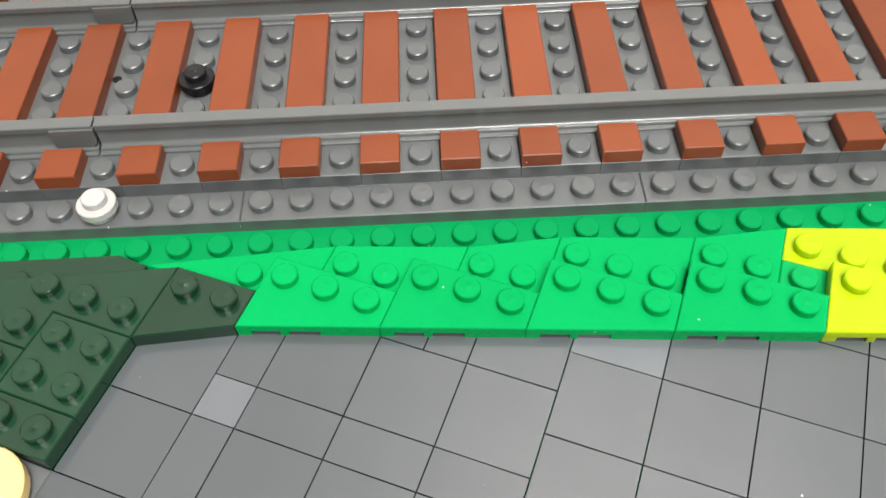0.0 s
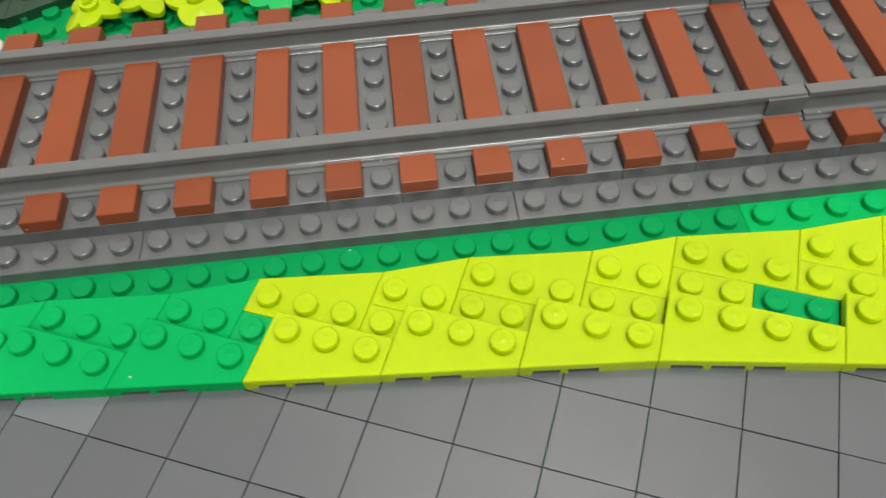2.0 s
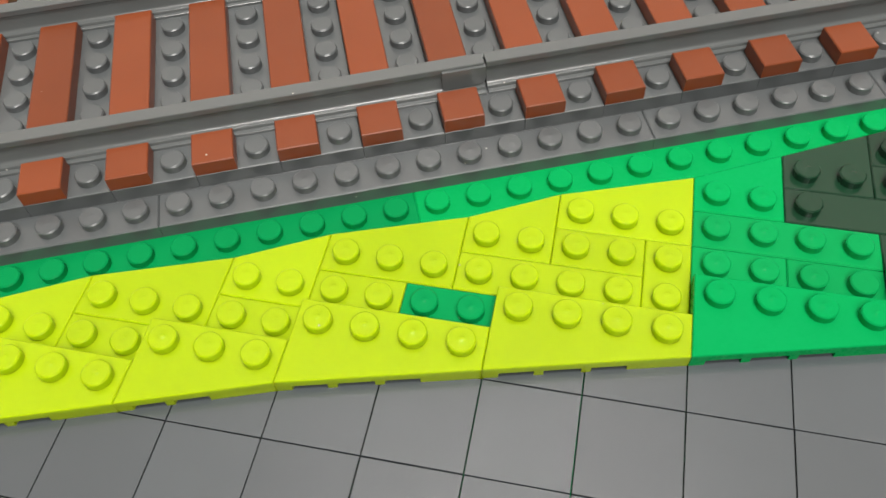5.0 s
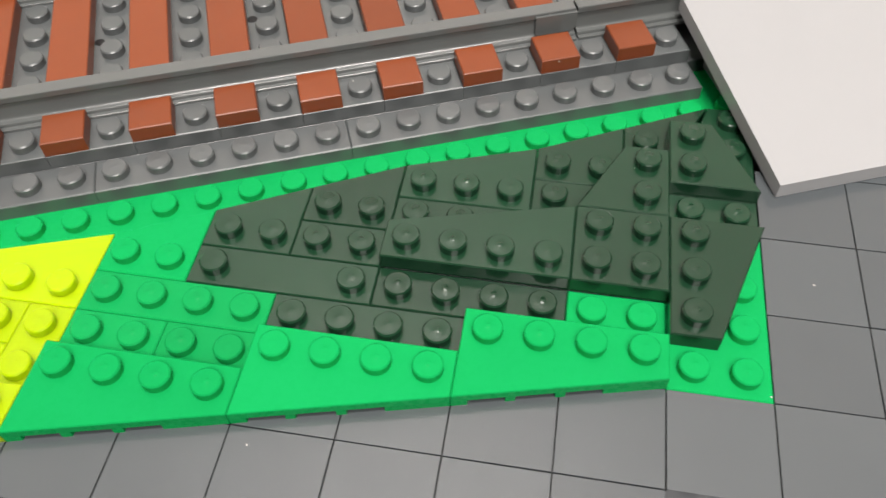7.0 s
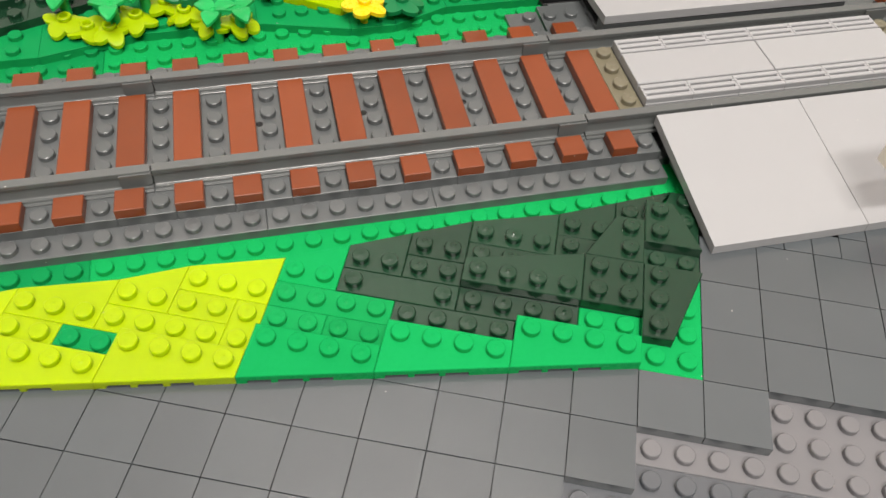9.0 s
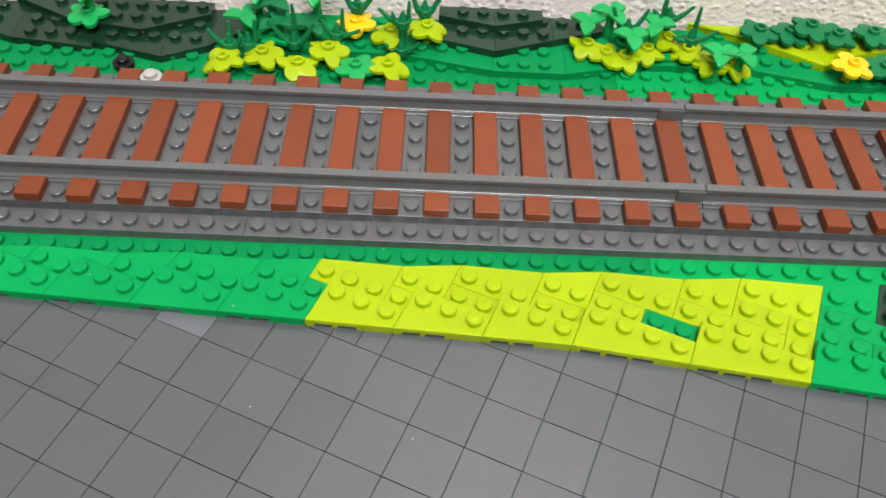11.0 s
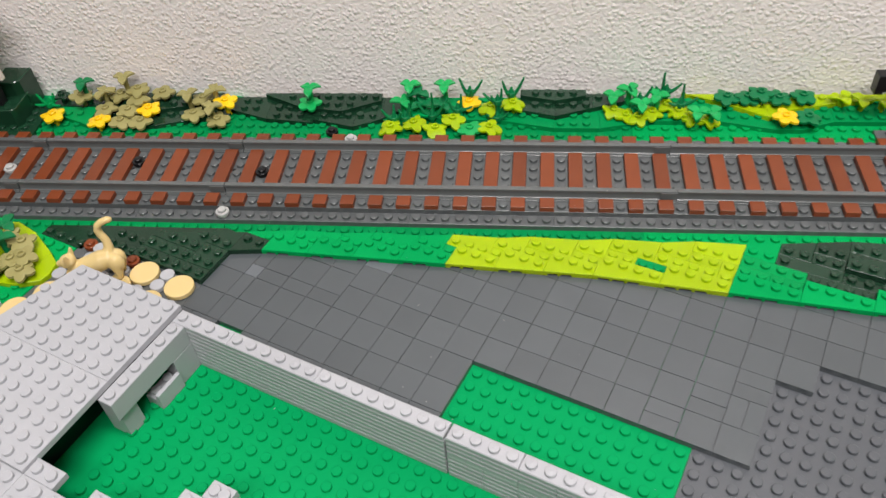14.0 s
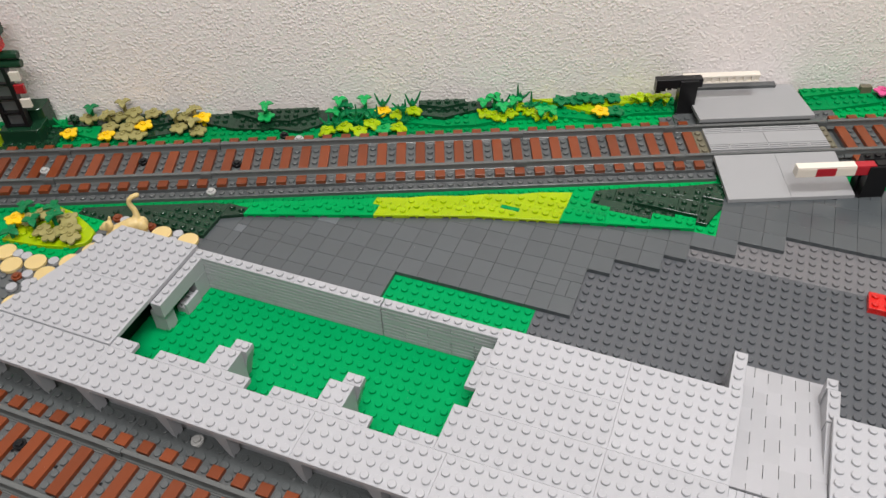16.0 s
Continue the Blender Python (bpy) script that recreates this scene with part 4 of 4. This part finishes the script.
# lime ground cover
L_C = "lime green five-petalled plate on the ground"
for u, v, z in ((10.75, 5.55, 0.005), (12.55, 5.95, 0.006), (14.3, 5.4, 0.005), (15.6, 6.5, 0.006), (18.5, 5.6, 0.005), (20.25, 8.05, 0.009), (18.5, 7.8, 0.008), (28.1, 7.7, 0.006), (29.0, 7.3, 0.0045), (29.9, 7.1, 0.0045), (31.0, 7.5, 0.006), (32.2, 8.3, 0.0065), (33.0, 7.6, 0.006), (34.1, 7.0, 0.0045), (35.2, 6.9, 0.0045)):
    leaf_thing(u, v, z, 0.0081 if u < 25 else 0.0074, LIME, "leaf_plate", L_C, "leaf", "lime leaves", tilt=random.uniform(-0.25, 0.25), droop=0.0013)
for u, v, z, rot in ((45.2, 8.8, 0.0085, -1.2), (46.7, 8.5, 0.0085, -1.9), (48.1, 8.4, 0.0085, -1.5)):
    sprig(u, v, z, LIME, "lime green three-leaf sprig on the bank", "lime sprigs", rot, droop=0.001)
L_GP = "green five-petalled plate of a small shrub"
for u, v, z, m in ((17.0, 5.4, 0.005, LEAF), (12.9, 7.45, 0.006, GREEN), (36.75, 9.0, 0.009, GREEN_D), (38.3, 9.0, 0.009, GREEN_D), (39.2, 9.0, 0.012, GREEN_D), (40.6, 8.8, 0.0095, GREEN_D), (42.4, 9.0, 0.010, GREEN_D), (42.4, 6.7, 0.0075, GREEN_D), (3.75, 8.3, 0.0075, LEAF), (-18.15, 9.2, 0.008, DARK)):
    leaf_thing(u, v, z, 0.0082 if m is not DARK else 0.0055, m, "leaf_plate", L_GP if m is not DARK else "small dark green plate of a shrub", "leaf", "green leaves", tilt=random.uniform(-0.12, 0.08), droop=0.0007)
L_GS = "green three-leaf sprig with drooping leaves"
for u, v, z, rot, m in ((12.0, 8.75, 0.0175, -1.6, LEAF), (14.85, 8.75, 0.0175, -1.5, LEAF), (3.85, 8.45, 0.0165, -1.6, LEAF), (12.75, 8.4, 0.014, -0.4, GREEN_D), (13.1, 7.6, 0.010, -2.4, GREEN_D), (11.5, 7.85, 0.0105, -1.1, LEAF), (14.6, 7.9, 0.008, -0.9, GREEN_D), (-15.75, 9.1, 0.0172, -1.5, GREEN_D),
                        (28.1, 8.4, 0.0115, -1.7, LEAF), (29.3, 9.1, 0.0125, -1.2, LEAF), (30.15, 7.35, 0.0115, -1.5, LEAF), (31.4, 8.3, 0.0125, -2.0, LEAF), (34.3, 6.55, 0.010, -1.8, LEAF), (35.3, 6.6, 0.010, -1.2, LEAF)):
    sprig(u, v, z, m, L_GS, "green sprigs", rot, droop=0.0024 if z > 0.016 else 0.0016)


def grass(u, v, z0, blades, mat=GREEN_D, foot=0.0):
    """A ring-shaped stem piece with straight round blades spreading from it; each blade is (sideways studs, height, towards the wall)."""
    x, y = aw(u, v)
    s = Shape()
    if z0 > foot:
        stalk(s, x, y, foot, z0 + 0.0004)
    ring(s, x, y, z0, z0 + 0.0030, 0.0028)
    tube(s, [(x, y + 0.0006, z0 + 0.0008), (x, y + 0.0012, z0 + 0.0058)], [0.0021, 0.0007], 8)
    for du, h, dv in blades:
        tip = (x + du * S, y + dv * S, z0 + h)
        way = Vector((du * S, dv * S, 0))
        start = Vector((x, y, z0 + 0.0012)) + (way.normalized() * 0.0024 if way.length > 0.001 else Vector((0, 0.0022, 0)))
        bend = (start + Vector(tip)) / 2 + Vector((0, 0, -0.0006))
        tube(s, [start, bend, tip], [0.00125, 0.0010, 0.0006], 8)
    return s.thing("grass_stem", mat, None, "green grass stem piece with straight spreading blades", "plant", "grass stems")


for u, v, z0, blades in (
        (10.9, 6.5, 0.0055, ((-0.95, 0.0075, 0.1), (0.65, 0.0065, -0.1), (0.0, 0.009, 0.5))),
        (11.8, 6.6, 0.0055, ((0.4, 0.0120, 0.1), (-0.5, 0.006, 0.3), (0.8, 0.004, -0.3))),
        (13.9, 6.95, 0.0050, ((0.05, 0.0175, 0.2), (1.05, 0.0110, 0.0), (-1.15, 0.0105, 0.1))),
        (15.9, 7.6, 0.0060, ((-0.7, 0.0080, 0.0), (0.3, 0.0120, 0.2), (1.15, 0.0045, -0.1))),
        (16.8, 8.9, 0.0115, ((-0.8, 0.0120, 0.1), (1.0, 0.0105, 0.1), (0.15, 0.0060, -0.4))),
        (19.05, 7.0, 0.0035, ((0.85, 0.0055, -0.1), (-0.8, 0.0045, -0.1), (0.1, 0.0060, 0.6))),
        (19.1, 7.3, 0.0140, ((-0.5, 0.0060, 0.0), (-1.15, 0.0065, 0.2), (0.3, 0.0100, 0.2))),
        (20.1, 8.8, 0.0115, ((1.0, 0.0130, 0.1), (-0.7, 0.0110, 0.0), (-0.2, 0.0050, -0.5))),
        (30.1, 8.6, 0.0085, ((-0.9, 0.0110, 0.1), (0.85, 0.0105, 0.1), (0.0, 0.0050, -0.6))),
        (32.15, 9.15, 0.0115, ((-0.3, 0.0150, 0.1), (1.1, 0.0075, 0.0), (-0.9, 0.0060, -0.2))),
        (33.15, 8.0, 0.0085, ((0.1, 0.0150, 0.2), (1.2, 0.0060, 0.0), (-0.9, 0.0030, -0.1)))):
    grass(u, v, z0, blades)
grass(-19.1, 8.5, 0.0040, ((-0.9, 0.0090, 0.1), (0.55, 0.0090, 0.2), (-1.2, 0.0020, -0.2), (1.1, 0.0020, -0.3)), GREEN_M)

# bush in the planted bed
random.seed(3)
for p, q, z, m in ((-8.0, -12.9, 0.0127, OLIVE), (-9.3, -13.0, 0.0137, OLIVE), (-7.5, -14.4, 0.0122, OLIVE), (-6.2, -14.8, 0.0112, OLIVE), (-6.9, -13.9, 0.0127, OLIVE), (-9.4, -15.1, 0.0122, OLIVE), (-11.0, -13.2, 0.0132, OLIVE), (-11.6, -14.2, 0.0122, OLIVE), (-8.2, -15.2, 0.0112, OLIVE), (-12.9, -14.7, 0.0132, YELLOW)):
    if m is YELLOW:
        leaf_thing(p, q, z, 0.0080, m, "blossom_plate", "warm yellow flower plate on the lime bed", "flower", "planted bed leaves", z0=2 * PL, grid=bw)
    else:
        leaf_thing(p, q, z, 0.0076, m, "leaf_plate", "olive green five-petalled plate on the lime bed", "leaf", "planted bed leaves", tilt=random.uniform(-0.2, 0.2), droop=0.0009, z0=2 * PL, grid=bw)
for p, q, z in ((-8.9, -13.7, 0.0172), (-10.6, -14.7, 0.0152), (-12.6, -13.4, 0.0167), (-12.1, -16.2, 0.0107), (-10.2, -12.3, 0.0142)):
    sprig(p, q, z, GREEN_D, "green three-leaf sprig on the lime bed", "planted bed sprigs", random.uniform(0, 6), 2 * PL, grid=bw)

# ---- sloping plates along the wall ----
BG = "bank plates along the wall"


def bank(mat, label, polys, z):
    for poly in polys:
        us, vs = [c[0] for c in poly], [c[1] for c in poly]
        cells = [(i - 0.5, j) for i in range(math.floor(min(us)), math.ceil(max(us)) + 1) for j in range(math.floor(min(vs)), 10)
                 if all(inside(poly, i + a, j + 0.5 + b, 0.04) for a in (-0.33, 0.33) for b in (-0.33, 0.33))]
        plate("bank_plate", poly, z, mat, label, "plate", BG, aw, cells, seg=12, bevel=0.00008)


VB = 10.0
L2A = "dark green plate of the low bank by the wall"
bank(GREEN_B, "green plate of the low bank by the wall", [[(11.2, 7.6), (15, 7), (15, VB), (11.2, VB)], [(15, 7), (19, 7), (19, VB), (15, VB)], [(19, 7), (23.5, 6), (23.5, VB), (19, VB)], rect(23.5, 6, 27, VB), [(27, 6), (31, 7), (31, VB), (27, VB)], rect(31, 7, 36, VB), [(36, 7), (40, 6), (40, VB), (36, VB)], rect(40, 6, 42, VB), [(42, 6), (44.5, 7), (44.5, VB), (42, VB)], rect(44.5, 7, 49.5, VB)], 0)
bank(LIME, "lime plate of the low bank by the wall", [[(33.5, 10.2), (36.8, 8.7), (36.8, VB), (33.5, VB)], [(36.8, 8.7), (39.7, 7), (39.7, VB), (36.8, VB)], [(39.7, 7), (41.6, 8), (41.6, VB), (39.7, VB)], [(41.6, 8), (44.7, 8.8), (44.7, VB), (41.6, VB)], [(44.7, 8.8), (49, 9.5), (49, VB), (44.7, VB)]], PL)
bank(DARK, L2A, [[(20.8, 7.8), (23.6, 7), (23.6, VB), (20.8, VB)], [(23.6, 7), (26.5, 8.1), (26.5, VB), (23.6, VB)], [(26.5, 8.1), (29, 9), (29, VB), (26.5, VB)]], PL)
bank(DARK, L2A, [[(20.8, 9.2), (23.6, 8.5), (23.6, VB), (20.8, VB)], [(23.6, 8.5), (26, 9.2), (26, VB), (23.6, VB)]], 2 * PL)
bank(DARK, L2A, [[(-3, 8.2), (0.2, 7), (0.2, VB), (-3, VB)], [(0.2, 7), (4.2, 6.5), (4.2, VB), (0.2, VB)], [(4.2, 6.9), (7.6, 6), (7.6, VB), (4.2, VB)], [(7.6, 6), (9.7, 7), (9.7, VB), (7.6, VB)], [(9.7, 7), (11.2, 8.3), (11.2, VB), (9.7, VB)], [(-14.8, 6.4), (-9, 6), (-9, VB), (-14.8, VB)], [(-9, 6), (-3, 7.6), (-3, VB), (-9, VB)]], 0)
bank(DARK, L2A, [[(-0.4, 9.8), (2.9, 8.1), (2.9, VB), (-0.4, VB)], [(2.9, 8.1), (6.4, 7.5), (6.4, VB), (2.9, VB)], [(6.4, 7.5), (9.5, 9), (9.5, VB), (6.4, VB)], [(-14, 8.2), (-9, 7.6), (-9, VB), (-14, VB)], [(-9, 7.6), (-4, 8.8), (-4, VB), (-9, VB)]], PL)
bank(GREEN_M, "green plate of the low bank by the wall", [[(-18.5, 7.6), (-14.8, 6), (-14.8, 8.5), (-18.5, 8.5)]], 0)
bank(DARK, L2A, [rect(-26, 4.2, -19, 9), rect(-19, 8.6, -14.8, VB)], 0)
bank(GREEN_B, "green plate of the low bank by the wall", [rect(63, 6.4, 66, VB), [(66, 6.4), (72, 7.4), (72, VB), (66, VB)], rect(72, 7, 80, VB)], 0)
bank(GREEN_M, "green plate of the low bank by the wall", [[(63.5, 8.4), (70, 9.4), (70, VB), (63.5, VB)]], PL)
bank(STONE, "dark grey plate beside the crossing", [rect(47, 4, 48.5, 6), rect(48.6, 4, 51.4, 6.4), rect(49.2, 6.4, 51.6, 9), rect(63, 4.2, 66, 6.2)], PL - 0.0032 + 0.00001)
bank(STONE, "dark grey plate beside the crossing", [rect(51.2, 9.9, 60.8, 10.7)], 0.0088)
leaf_thing(72.3, 8.5, 0.008, 0.0085, PINK, "blossom_plate", "pink flower plate by the wall", "flower", "")
leaf_thing(74.2, 7.6, 0.005, 0.0085, LIME, "leaf_plate", L_C, "leaf", "lime leaves")

# ---- signal hut at the far end of the wall ----
hut = holder("signal_tower", (*aw(-22.5, 7), 0), "dark green toy signal tower with a black lattice front", "signal tower")
Shape().prism([aw(-25.5, 5.6), aw(-21.4, 5.6), aw(-21.1, 6.0), aw(-21.1, 8.4), aw(-25.5, 8.4)], PL, 0.0165, 0.00007, 0.0004).thing("plinth", DARK, hut)
Shape().prism([aw(-23.4, 7.6), aw(-21.7, 7.6), aw(-21.2, 8.0), aw(-21.1, 10), aw(-23.4, 10)], 0.0032, 0.027, 0.00007, 0.0006).thing("rear_block", DARK, hut)
for u in (-24.9, -22.7):
    Shape().box(*aw(u, 6.2), 0.017, *aw(u + 0.45, 7.0), 0.074).thing("upright", BLACK, hut)
for z in (0.017, 0.030, 0.044, 0.058, 0.0724):
    Shape().box(*aw(-24.5, 6.3), z, *aw(-22.7, 6.9), z + 0.0016).thing("rung", BLACK, hut)
for z in (0.0190, 0.033, 0.047, 0.061):
    Shape().box(*aw(-24.4, 6.55), z, *aw(-22.8, 6.75), z + 0.0092).thing("panel", STONE, hut)
for z, m in ((0.036, WHITE), (0.050, CRIMSON), (0.062, WHITE)):
    Shape().box(*aw(-22.2, 6.3), z, *aw(-21.2, 6.7), z + 0.008).thing("side_tile", m, hut)
for z in (0.0755, 0.0835):
    s = Shape()
    tube(s, [(*aw(-27, 7), z), (*aw(-21.0, 7), z), (*aw(-20.7, 7), z)], [0.0040, 0.0040, 0.0034], 16)
    s.thing("roof_roll", DARK, hut)
Shape().box(*aw(-26, 6.4), 0.0895, *aw(-21.9, 7.6), 0.101).thing("upper_wall", RED, hut)
Shape().box(*aw(-26, 6.0), 0.101, *aw(-21.6, 8.0), 0.122).thing("upper_block", DARK, hut)
Shape().box(*aw(-27.5, 5.2), 0.0032, *aw(-25.6, 7.0), 0.012).thing("lime_step", LIME, hut)
Shape().box(*aw(70.2, 9.2), PL, *aw(71.4, 9.9), 0.0095).thing("brick", BEIGE, None, "small dull olive brick on the bank by the wall", "brick")
hut.location.x += 0.006
